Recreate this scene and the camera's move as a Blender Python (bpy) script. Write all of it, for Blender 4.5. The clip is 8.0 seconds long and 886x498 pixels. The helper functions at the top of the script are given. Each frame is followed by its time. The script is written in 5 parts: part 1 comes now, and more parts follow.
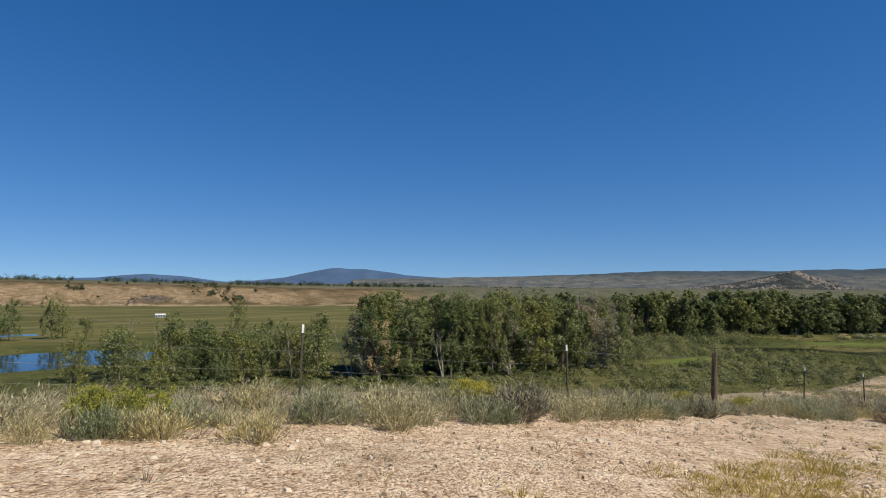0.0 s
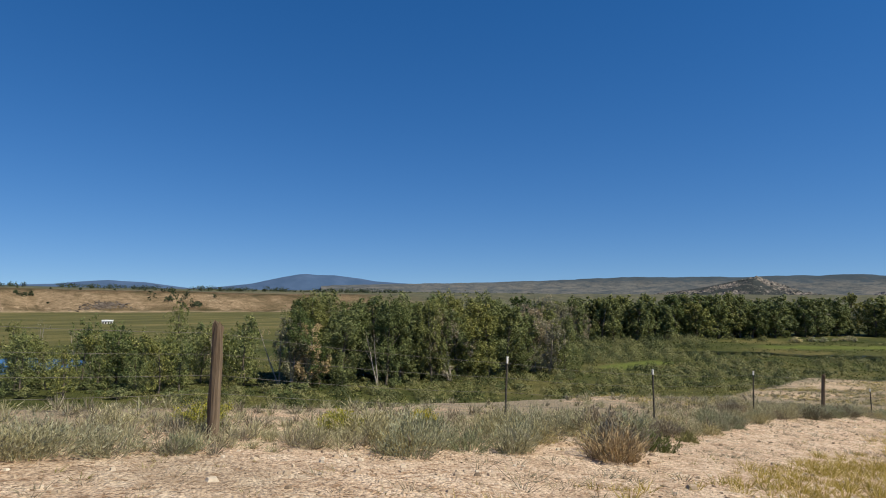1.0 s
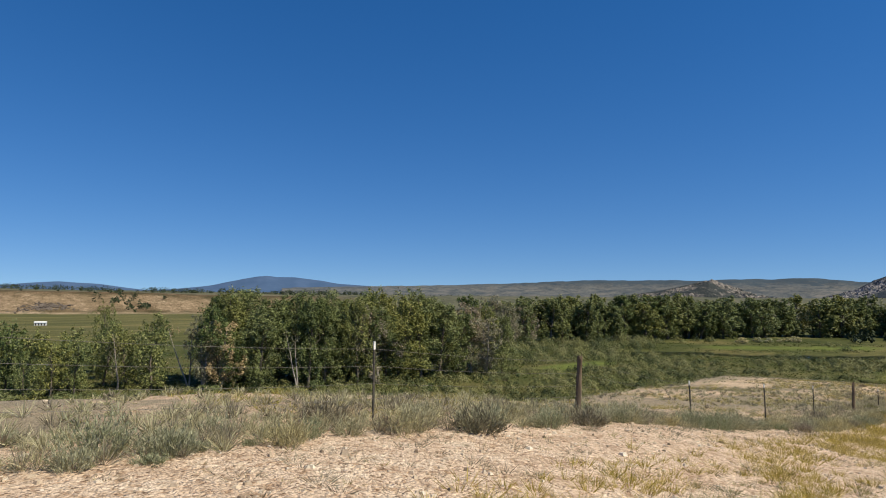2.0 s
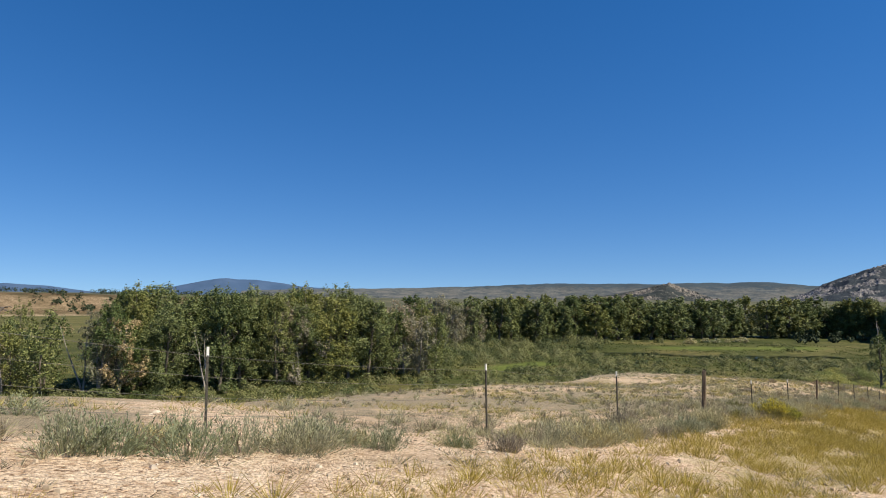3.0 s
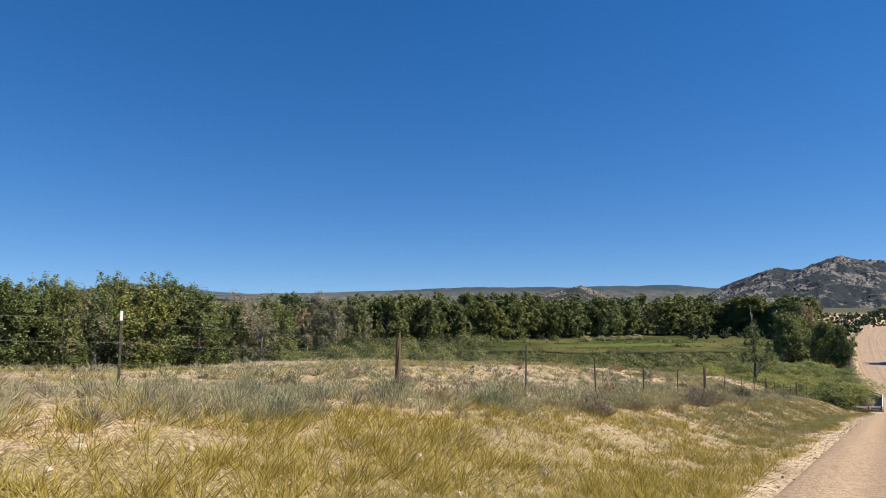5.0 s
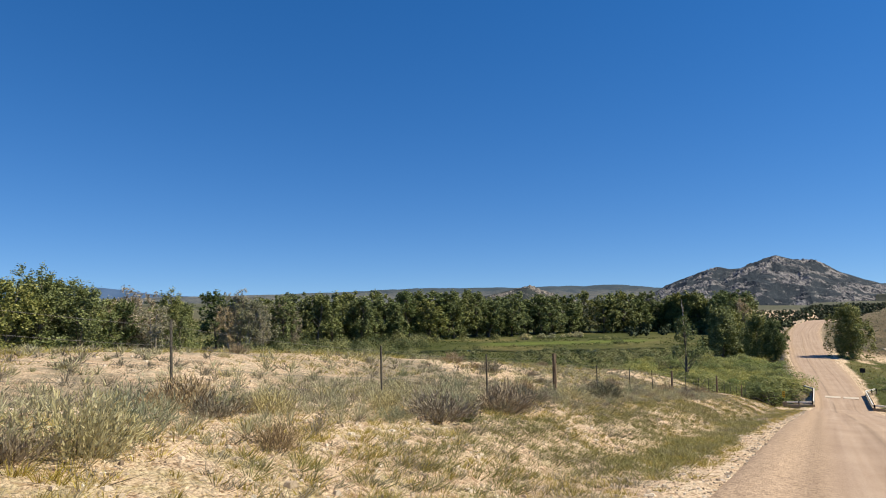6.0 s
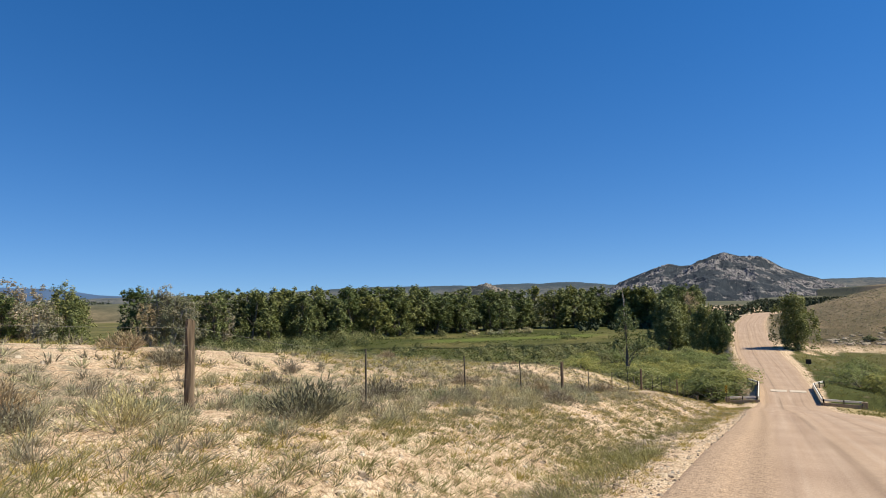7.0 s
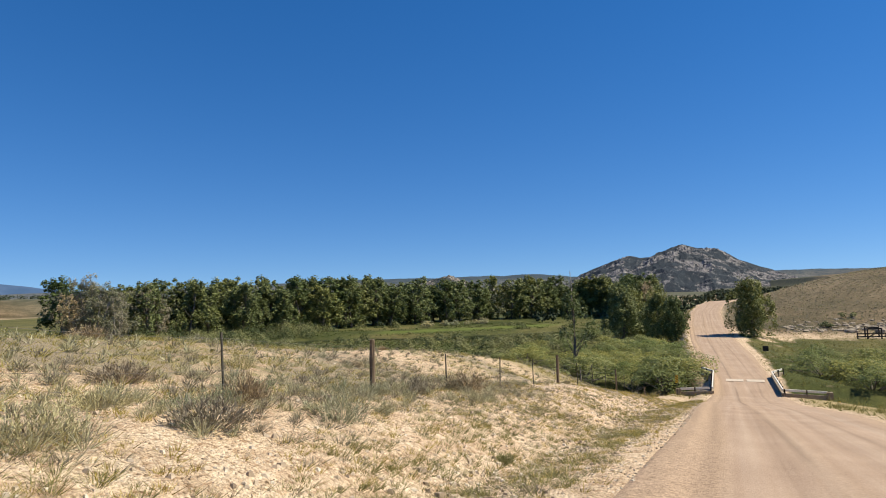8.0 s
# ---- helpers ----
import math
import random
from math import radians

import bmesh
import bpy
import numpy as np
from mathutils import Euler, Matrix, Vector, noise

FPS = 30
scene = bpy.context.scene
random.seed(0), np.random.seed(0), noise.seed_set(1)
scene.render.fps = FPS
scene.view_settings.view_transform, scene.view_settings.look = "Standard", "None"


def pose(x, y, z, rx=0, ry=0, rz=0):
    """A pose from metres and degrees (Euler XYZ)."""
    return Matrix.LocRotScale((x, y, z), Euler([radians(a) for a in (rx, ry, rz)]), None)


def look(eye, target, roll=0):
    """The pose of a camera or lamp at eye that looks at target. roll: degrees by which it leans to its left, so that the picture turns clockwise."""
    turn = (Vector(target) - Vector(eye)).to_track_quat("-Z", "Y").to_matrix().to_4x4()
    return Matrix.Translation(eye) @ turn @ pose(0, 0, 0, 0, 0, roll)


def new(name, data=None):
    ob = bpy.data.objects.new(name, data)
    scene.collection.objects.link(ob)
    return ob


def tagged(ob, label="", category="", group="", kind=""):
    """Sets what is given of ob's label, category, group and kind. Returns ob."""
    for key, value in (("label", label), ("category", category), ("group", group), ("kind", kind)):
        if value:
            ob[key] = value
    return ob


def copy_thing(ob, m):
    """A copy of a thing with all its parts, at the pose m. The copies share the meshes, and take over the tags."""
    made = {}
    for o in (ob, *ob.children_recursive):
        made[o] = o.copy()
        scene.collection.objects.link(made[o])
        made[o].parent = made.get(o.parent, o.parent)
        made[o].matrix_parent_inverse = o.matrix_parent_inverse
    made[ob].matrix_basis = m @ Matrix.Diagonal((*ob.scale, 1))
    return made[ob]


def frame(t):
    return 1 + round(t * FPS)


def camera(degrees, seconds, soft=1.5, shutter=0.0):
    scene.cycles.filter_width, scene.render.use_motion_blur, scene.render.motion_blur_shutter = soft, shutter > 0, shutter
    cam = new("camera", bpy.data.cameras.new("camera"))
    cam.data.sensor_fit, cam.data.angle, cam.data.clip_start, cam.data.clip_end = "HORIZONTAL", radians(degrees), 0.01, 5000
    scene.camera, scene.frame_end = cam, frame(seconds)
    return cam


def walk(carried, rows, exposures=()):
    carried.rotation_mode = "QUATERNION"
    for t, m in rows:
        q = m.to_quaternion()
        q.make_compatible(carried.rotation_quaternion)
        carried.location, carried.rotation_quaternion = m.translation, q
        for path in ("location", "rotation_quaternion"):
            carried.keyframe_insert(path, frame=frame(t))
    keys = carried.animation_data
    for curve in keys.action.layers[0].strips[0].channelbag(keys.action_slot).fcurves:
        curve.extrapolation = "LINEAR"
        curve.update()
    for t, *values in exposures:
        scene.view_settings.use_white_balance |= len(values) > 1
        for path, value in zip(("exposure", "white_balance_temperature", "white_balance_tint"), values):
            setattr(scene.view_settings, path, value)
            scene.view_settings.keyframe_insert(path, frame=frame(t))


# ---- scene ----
# A gravel road running down to a river bridge; x follows the road, +y is the valley side.
cam = camera(71.0, 8.0, soft=1.0, shutter=0.0)
PATH = [
    (0, 0.00, 0.00, 20.00, -38.23, 3.75, 0.49),
    (0.5, 6.92, 0.24, 19.38, -39.39, 3.99, 0.48),
    (1, 14.01, 0.41, 18.66, -40.90, 4.35, 0.40),
    (1.5, 21.25, 0.54, 17.87, -42.51, 4.52, 0.45),
    (3, 43.74, 0.72, 15.19, -47.38, 4.97, 0.58),
    (3.5, 51.43, 0.75, 14.26, -48.91, 5.16, 0.58),
    (4, 59.18, 0.77, 13.33, -50.42, 5.24, 0.46),
    (4.5, 66.96, 0.78, 12.41, -52.36, 5.32, 0.29),
    (6, 90.20, 0.83, 9.87, -59.01, 5.55, -0.45),
    (6.5, 97.78, 0.84, 9.08, -61.01, 5.46, -0.77),
    (7, 105.20, 0.84, 8.31, -62.86, 5.38, -0.99),
    (7.5, 112.42, 0.83, 7.53, -64.50, 5.00, -1.11),
    (8, 119.36, 0.80, 6.70, -66.12, 4.66, -1.32),
]


def heading(x, y, z, yaw, pitch, roll):
    a, b = radians(yaw), radians(pitch)
    way = Vector((-math.sin(a) * math.cos(b), math.cos(a) * math.cos(b), math.sin(b)))
    eye = Vector((x, y, z))
    return look(eye, eye + 10 * way, roll)


walk(cam, [(t, heading(*row)) for t, *row in PATH], [(0, 0.04), (1.7, 0.08), (3.0, 0.30), (8, 0.35)])

# ---- daylight ----
SUN_AZ, SUN_EL = radians(156), radians(52)
world = bpy.data.worlds.new("sky")
scene.world = world
world.use_nodes = True
wn = world.node_tree.nodes
sky = wn.new("ShaderNodeTexSky")
sky.sky_type = "NISHITA"
sky.sun_disc = False
sky.sun_elevation = SUN_EL
sky.sun_rotation = SUN_AZ
sky.altitude = 2800
sky.air_density = 1.0
sky.dust_density = 0.0
sky.ozone_density = 3.0
wn["Background"].inputs["Strength"].default_value = 0.143
deep = wn.new("ShaderNodeHueSaturation")
deep.inputs["Saturation"].default_value = 1.5
deep.inputs["Hue"].default_value = 0.509
soften = wn.new("ShaderNodeGamma")
soften.inputs["Gamma"].default_value = 0.78
# thin, dry mountain air: the sky pales little towards the horizon
lift = wn.new("ShaderNodeMapping")
lift.inputs["Location"].default_value = (0, 0, 0.062)
lift.inputs["Scale"].default_value = (1, 1, 0.88)
level = wn.new("ShaderNodeVectorMath")
level.operation = "NORMALIZE"
world.node_tree.links.new(wn.new("ShaderNodeTexCoord").outputs["Generated"], lift.inputs["Vector"])
world.node_tree.links.new(lift.outputs[0], level.inputs[0])
world.node_tree.links.new(level.outputs[0], sky.inputs["Vector"])
world.node_tree.links.new(sky.outputs[0], soften.inputs["Color"])
world.node_tree.links.new(soften.outputs[0], deep.inputs["Color"])
world.node_tree.links.new(deep.outputs[0], wn["Background"].inputs[0])
sun_data = bpy.data.lights.new("sun", "SUN")
sun_data.energy = 5.3
sun_data.angle = radians(0.53)
sun_data.color = (1.0, 0.92, 0.715)
sun = new("sun", sun_data)
to_sun = Vector((math.sin(SUN_AZ) * math.cos(SUN_EL), math.cos(SUN_AZ) * math.cos(SUN_EL), math.sin(SUN_EL)))
sun.matrix_world = look(to_sun * 100, (0, 0, 0))


# ---- materials ----
def material(name, rough=0.9, spec=0.2):
    m = bpy.data.materials.new(name)
    m.use_nodes = True
    b = m.node_tree.nodes["Principled BSDF"]
    b.inputs["Roughness"].default_value = rough
    b.inputs["Specular IOR Level"].default_value = spec
    return m, m.node_tree.nodes, m.node_tree.links, b


def node(nodes, links, kind, **wires):
    n = nodes.new(kind)
    for k, v in wires.items():
        sock = n.inputs[k.replace("_", " ")]
        if isinstance(v, bpy.types.NodeSocket):
            links.new(v, sock)
        else:
            sock.default_value = v
    return n


def noise_out(nodes, links, vec, scale, detail=4.0, rough=0.55):
    n = node(nodes, links, "ShaderNodeTexNoise", Vector=vec, Scale=scale, Detail=detail, Roughness=rough)
    return n.outputs["Fac"]


def ramp(nodes, links, fac, stops):
    n = nodes.new("ShaderNodeValToRGB")
    els = n.color_ramp.elements
    while len(els) < len(stops):
        els.new(0.5)
    for e, (p, c) in zip(els, stops):
        e.position, e.color = p, (*c, 1)
    links.new(fac, n.inputs["Fac"])
    return n.outputs["Color"]


def mix(nodes, links, fac, a, b, kind="MIX"):
    n = nodes.new("ShaderNodeMix")
    n.data_type = "RGBA"
    n.blend_type = kind
    for sock, v in ((n.inputs[0], fac), (n.inputs[6], a), (n.inputs[7], b)):
        if isinstance(v, bpy.types.NodeSocket):
            links.new(v, sock)
        else:
            sock.default_value = v if isinstance(v, float) else (*v, 1)
    return n.outputs[2]


def math_node(nodes, links, op, a, b=0.0, c=0.0):
    n = nodes.new("ShaderNodeMath")
    n.operation = op
    for sock, v in zip(n.inputs, (a, b, c)):
        if isinstance(v, bpy.types.NodeSocket):
            links.new(v, sock)
        else:
            sock.default_value = v
    return n.outputs[0]


def bumped(nodes, links, bsdf, height, strength, distance):
    n = node(nodes, links, "ShaderNodeBump", Height=height, Strength=strength, Distance=distance)
    links.new(n.outputs[0], bsdf.inputs["Normal"])


def coords(nodes):
    return nodes.new("ShaderNodeTexCoord").outputs["Object"]


def simple_material(name, dark, light, scale, rough=0.85, bump=0.3, dist=0.01, spec=0.2, metal=0.0, stretch=(1, 1, 1)):
    m, n, l, b = material(name, rough, spec)
    mp = node(n, l, "ShaderNodeMapping", Vector=coords(n), Scale=stretch)
    f1 = noise_out(n, l, mp.outputs[0], scale, 6, 0.6)
    f2 = noise_out(n, l, mp.outputs[0], scale * 0.13, 3)
    f = math_node(n, l, "ADD", math_node(n, l, "MULTIPLY", f1, 0.6), math_node(n, l, "MULTIPLY", f2, 0.4))
    l.new(ramp(n, l, f, [(0.35, dark), (0.65, light)]), b.inputs["Base Color"])
    b.inputs["Metallic"].default_value = metal
    bumped(n, l, b, f1, bump, dist)
    return m


def leaf_material(name, colours, rough=0.6, spec=0.25, through_light=0.28):
    """Leaves whose tint differs from clump to clump and from plant to plant."""
    m, n, l, b = material(name, rough, spec)
    isle = n.new("ShaderNodeNewGeometry").outputs["Random Per Island"]
    per = n.new("ShaderNodeObjectInfo").outputs["Random"]
    step = 1 / max(1, len(colours) - 1)
    col = ramp(n, l, isle, [(i * step, c) for i, c in enumerate(colours)])
    tint = ramp(n, l, per, [(0.0, (0.62, 0.72, 0.60)), (0.5, (1.0, 1.0, 1.0)), (1.0, (1.28, 1.14, 0.86))])
    col = mix(n, l, 1.0, col, tint, "MULTIPLY")
    l.new(col, b.inputs["Base Color"])
    if through_light:
        t = node(n, l, "ShaderNodeBsdfTranslucent", Color=col)
        mx = node(n, l, "ShaderNodeMixShader", Fac=through_light)
        l.new(b.outputs[0], mx.inputs[1])
        l.new(t.outputs[0], mx.inputs[2])
        l.new(mx.outputs[0], n["Material Output"].inputs["Surface"])
    return m


def ground_material():
    m, n, l, b = material("ground_soil", 0.95, 0.1)
    v = coords(n)
    zone = n.new("ShaderNodeVertexColor")
    zone.layer_name = "zone"
    sep = n.new("ShaderNodeSeparateColor")
    l.new(zone.outputs["Color"], sep.inputs[0])
    green, gold, far = sep.outputs[0], sep.outputs[1], sep.outputs[2]
    fine = noise_out(n, l, v, 14, 6, 0.7)
    mid = noise_out(n, l, v, 1.7, 5, 0.6)
    wide = noise_out(n, l, v, 0.22, 4, 0.6)
    huge = noise_out(n, l, v, 0.02, 5, 0.6)
    # bare pale soil with pebbles
    soil = ramp(n, l, mid, [(0.32, (0.51, 0.375, 0.27)), (0.46, (0.615, 0.462, 0.342)), (0.64, (0.72, 0.575, 0.445))])
    sxyz = n.new("ShaderNodeSeparateXYZ")
    l.new(v, sxyz.inputs[0])
    down = math_node(n, l, "MULTIPLY", sxyz.outputs[0], 0.01)
    soil = mix(n, l, 1.0, soil, ramp(n, l, down, [(0.4, (1, 1, 1)), (0.9, (0.98, 0.985, 0.94))]), "MULTIPLY")
    wv = n.new("ShaderNodeVectorMath")
    wv.operation = "MULTIPLY_ADD"
    wn2 = node(n, l, "ShaderNodeTexNoise", Vector=v, Scale=6.0, Detail=3.0)
    l.new(wn2.outputs["Color"], wv.inputs[0])
    wv.inputs[1].default_value = (0.10, 0.10, 0.10)
    l.new(v, wv.inputs[2])
    speck = node(n, l, "ShaderNodeTexVoronoi", Vector=wv.outputs[0], Scale=24.0)
    # pale pebbles; the dark specks paint in small shadow holes
    speckc = ramp(n, l, speck.outputs["Color"], [(0.10, (0.28, 0.22, 0.165)), (0.22, (1, 1, 1)), (0.75, (1.06, 1.06, 1.05)), (0.9, (1.34, 1.33, 1.30))])
    soil = mix(n, l, 0.8, soil, speckc, "MULTIPLY")
    clod = node(n, l, "ShaderNodeTexVoronoi", Vector=wv.outputs[0], Scale=10.0)
    # clod tops lightened, gaps between clods darkened as painted shade
    clod_shade = ramp(n, l, clod.outputs["Distance"], [(0.10, (1.14, 1.14, 1.12)), (0.55, (1.0, 1.0, 1.0)), (0.85, (0.66, 0.58, 0.50))])
    soil = mix(n, l, 0.9, soil, clod_shade, "MULTIPLY")
    patchy = noise_out(n, l, v, 17.0, 6, 0.7)
    soil = mix(n, l, 1.0, soil, ramp(n, l, patchy, [(0.36, (0.66, 0.60, 0.53)), (0.47, (1, 1, 1)), (0.66, (1.10, 1.09, 1.07))]), "MULTIPLY")
    soil = mix(n, l, 1.0, soil, ramp(n, l, fine, [(0.3, (0.72, 0.70, 0.68)), (0.6, (1.05, 1.05, 1.05))]), "MULTIPLY")
    litter = ramp(n, l, mid, [(0.3, (0.16, 0.13, 0.085)), (0.7, (0.33, 0.26, 0.17))])
    soil = mix(n, l, ramp(n, l, wide, [(0.56, (0, 0, 0)), (0.72, (0.35, 0.35, 0.35))]), soil, litter)
    brushy = n.new("ShaderNodeAttribute")
    brushy.attribute_name = "litter"
    lf = math_node(n, l, "ADD", brushy.outputs["Fac"], math_node(n, l, "MULTIPLY", math_node(n, l, "SUBTRACT", mid, 0.5), 2.2))
    twigs = ramp(n, l, fine, [(0.3, (0.15, 0.125, 0.085)), (0.7, (0.36, 0.30, 0.205))])
    soil = mix(n, l, ramp(n, l, lf, [(0.3, (0, 0, 0)), (0.7, (0.85, 0.85, 0.85))]), soil, twigs)
    # golden cured grass
    straw = ramp(n, l, fine, [(0.28, (0.12, 0.100, 0.030)), (0.5, (0.26, 0.212, 0.070)), (0.72, (0.45, 0.375, 0.17))])
    gf = math_node(n, l, "ADD", gold, math_node(n, l, "MULTIPLY", math_node(n, l, "SUBTRACT", mid, 0.5), 1.4))
    col = mix(n, l, ramp(n, l, gf, [(0.40, (0, 0, 0)), (0.66, (0.62, 0.62, 0.62))]), soil, straw)
    # far dry slopes: tan earth, sage and grass in blotches
    hv = node(n, l, "ShaderNodeMapping", Vector=v, Scale=(1.0, 1.0, 3.0))
    slope = noise_out(n, l, hv.outputs[0], 0.035, 6, 0.65)
    dry = ramp(n, l, slope, [(0.36, (0.050, 0.047, 0.018)), (0.5, (0.105, 0.076, 0.038)), (0.64, (0.205, 0.140, 0.083))])
    bush_dots = ramp(n, l, noise_out(n, l, v, 0.55, 3), [(0.40, (0.34, 0.36, 0.30)), (0.56, (1, 1, 1))])
    lie = n.new("ShaderNodeSeparateXYZ")
    l.new(n.new("ShaderNodeNewGeometry").outputs["Normal"], lie.inputs[0])
    steep = math_node(n, l, "SUBTRACT", 1.0, lie.outputs[2])
    scarp = ramp(n, l, noise_out(n, l, hv.outputs[0], 0.09, 5, 0.7), [(0.35, (0.19, 0.133, 0.080)), (0.55, (0.33, 0.238, 0.152)), (0.7, (0.46, 0.355, 0.245))])
    dry = mix(n, l, ramp(n, l, steep, [(0.008, (0, 0, 0)), (0.038, (1, 1, 1))]), dry, scarp)
    dry = mix(n, l, 0.8, dry, bush_dots, "MULTIPLY")
    col = mix(n, l, far, col, dry)
    # irrigated hay meadow below the bluff
    mown = n.new("ShaderNodeAttribute")
    mown.attribute_name = "hay"
    strip = node(n, l, "ShaderNodeMapping", Vector=v, Scale=(0.25, 1.6, 1.0))
    hay = ramp(n, l, noise_out(n, l, strip.outputs[0], 0.03, 5, 0.65), [(0.36, (0.052, 0.060, 0.018)), (0.5, (0.092, 0.090, 0.030)), (0.64, (0.165, 0.140, 0.055))])
    # sage plains at the foot of the far hills
    steppe = ramp(n, l, slope, [(0.3, (0.055, 0.062, 0.042)), (0.55, (0.10, 0.098, 0.065)), (0.72, (0.165, 0.14, 0.09))])
    col = mix(n, l, zone.outputs["Alpha"], col, steppe)
    # river meadow
    lush = ramp(n, l, huge, [(0.35, (0.058, 0.068, 0.022)), (0.5, (0.085, 0.092, 0.032)), (0.65, (0.15, 0.132, 0.056))])
    lush = mix(n, l, 1.0, lush, ramp(n, l, wide, [(0.3, (0.62, 0.66, 0.6)), (0.7, (1.15, 1.12, 1.0))]), "MULTIPLY")
    lush = mix(n, l, 1.0, lush, ramp(n, l, mid, [(0.3, (0.7, 0.7, 0.7)), (0.7, (1.15, 1.15, 1.15))]), "MULTIPLY")
    gr = math_node(n, l, "ADD", green, math_node(n, l, "MULTIPLY", math_node(n, l, "SUBTRACT", wide, 0.5), 0.9))
    col = mix(n, l, ramp(n, l, gr, [(0.35, (0, 0, 0)), (0.65, (1, 1, 1))]), col, lush)
    col = mix(n, l, mown.outputs["Fac"], col, hay)
    grazed = n.new("ShaderNodeAttribute")
    grazed.attribute_name = "sward"
    col = mix(n, l, grazed.outputs["Fac"], col, ramp(n, l, wide, [(0.3, (0.088, 0.110, 0.024)), (0.7, (0.138, 0.162, 0.038))]))
    l.new(col, b.inputs["Base Color"])
    h = math_node(n, l, "ADD", fine, math_node(n, l, "MULTIPLY", speck.outputs["Distance"], -1.1))
    h = math_node(n, l, "ADD", h, math_node(n, l, "MULTIPLY", patchy, 0.4))
    h = math_node(n, l, "SUBTRACT", h, math_node(n, l, "MULTIPLY", clod.outputs["Distance"], 0.25))
    bumped(n, l, b, h, 1.0, 0.035)
    return m


def road_material():
    m, n, l, b = material("road_gravel", 0.95, 0.1)
    v = coords(n)
    uv = n.new("ShaderNodeAttribute")
    uv.attribute_name = "across"
    lat = n.new("ShaderNodeAttribute")
    lat.attribute_name = "lateral"
    sx = n.new("ShaderNodeSeparateXYZ")
    l.new(v, sx.inputs[0])
    cx = n.new("ShaderNodeCombineXYZ")
    l.new(lat.outputs["Fac"], cx.inputs[0])
    l.new(math_node(n, l, "MULTIPLY", sx.outputs[0], 0.012), cx.inputs[1])
    w = noise_out(n, l, cx.outputs[0], 1.9, 6, 0.65)
    fine = noise_out(n, l, v, 22, 5, 0.7)
    wide = noise_out(n, l, v, 0.35, 4)
    col = ramp(n, l, w, [(0.30, (0.345, 0.245, 0.178)), (0.5, (0.41, 0.30, 0.224)), (0.70, (0.46, 0.352, 0.27))])
    col = mix(n, l, 1.0, col, ramp(n, l, fine, [(0.3, (0.8, 0.79, 0.78)), (0.65, (1.06, 1.06, 1.06))]), "MULTIPLY")
    col = mix(n, l, 1.0, col, ramp(n, l, wide, [(0.3, (0.86, 0.84, 0.83)), (0.7, (1.06, 1.06, 1.06))]), "MULTIPLY")
    # loose gravel windrows are redder and coarser than the packed wheel tracks
    speck = node(n, l, "ShaderNodeTexVoronoi", Vector=v, Scale=20.0)
    loose = mix(n, l, 0.8, (0.41, 0.292, 0.205), ramp(n, l, speck.outputs["Color"], [(0.1, (0.55, 0.53, 0.5)), (0.5, (1, 1, 1)), (0.9, (1.35, 1.35, 1.3))]), "MULTIPLY")
    col = mix(n, l, uv.outputs["Fac"], col, loose)
    rutted = n.new("ShaderNodeAttribute")
    rutted.attribute_name = "track"
    col = mix(n, l, rutted.outputs["Fac"], col, (0.20, 0.14, 0.10))
    l.new(col, b.inputs["Base Color"])
    bumped(n, l, b, math_node(n, l, "ADD", fine, math_node(n, l, "MULTIPLY", speck.outputs["Distance"], uv.outputs["Fac"])), 0.6, 0.03)
    return m


def mountain_material(name, forest, rock, scale, threshold):
    """Granite slabs and boulders showing between dark scrub."""
    m, n, l, b = material(name, 0.95, 0.1)
    v = coords(n)
    isrock = n.new("ShaderNodeAttribute")
    isrock.attribute_name = "rock"
    big = noise_out(n, l, v, scale * 0.25, 5, 0.65)
    cell = node(n, l, "ShaderNodeTexVoronoi", Vector=v, Scale=scale * 1.6)
    small = noise_out(n, l, v, scale * 2.0, 5, 0.7)
    f = math_node(n, l, "ADD", math_node(n, l, "MULTIPLY", big, 0.5), math_node(n, l, "MULTIPLY", small, 0.5))
    f = math_node(n, l, "ADD", f, math_node(n, l, "MULTIPLY", isrock.outputs["Fac"], 0.13))
    stone = mix(n, l, 1.0, rock, ramp(n, l, cell.outputs["Color"], [(0.0, (0.55, 0.55, 0.55)), (1.0, (1.25, 1.22, 1.18))]), "MULTIPLY")
    woods = mix(n, l, 1.0, forest, ramp(n, l, noise_out(n, l, v, scale * 5, 3), [(0.3, (0.6, 0.6, 0.6)), (0.7, (1.4, 1.4, 1.4))]), "MULTIPLY")
    col = mix(n, l, ramp(n, l, f, [(threshold, (0, 0, 0)), (threshold + 0.05, (1, 1, 1))]), woods, stone)
    l.new(col, b.inputs["Base Color"])
    bumped(n, l, b, math_node(n, l, "ADD", small, cell.outputs["Distance"]), 0.9, 4.0 / scale * 0.03)
    return m


def stone_material(name):
    m, n, l, b = material(name, 0.9, 0.2)
    isle = n.new("ShaderNodeNewGeometry").outputs["Random Per Island"]
    col = ramp(n, l, isle, [(0.0, (0.17, 0.125, 0.09)), (0.2, (0.40, 0.31, 0.22)), (0.6, (0.56, 0.45, 0.335)), (1.0, (0.68, 0.59, 0.48))])
    col = mix(n, l, 1.0, col, ramp(n, l, noise_out(n, l, coords(n), 18, 4), [(0.3, (0.75, 0.75, 0.75)), (0.7, (1.1, 1.1, 1.1))]), "MULTIPLY")
    l.new(col, b.inputs["Base Color"])
    return m


def water_material():
    m, n, l, b = material("river_water", 0.06, 0.5)
    b.inputs["Base Color"].default_value = (0.012, 0.018, 0.016, 1)
    bumped(n, l, b, noise_out(n, l, coords(n), 1.2, 3), 0.05, 0.05)
    return m


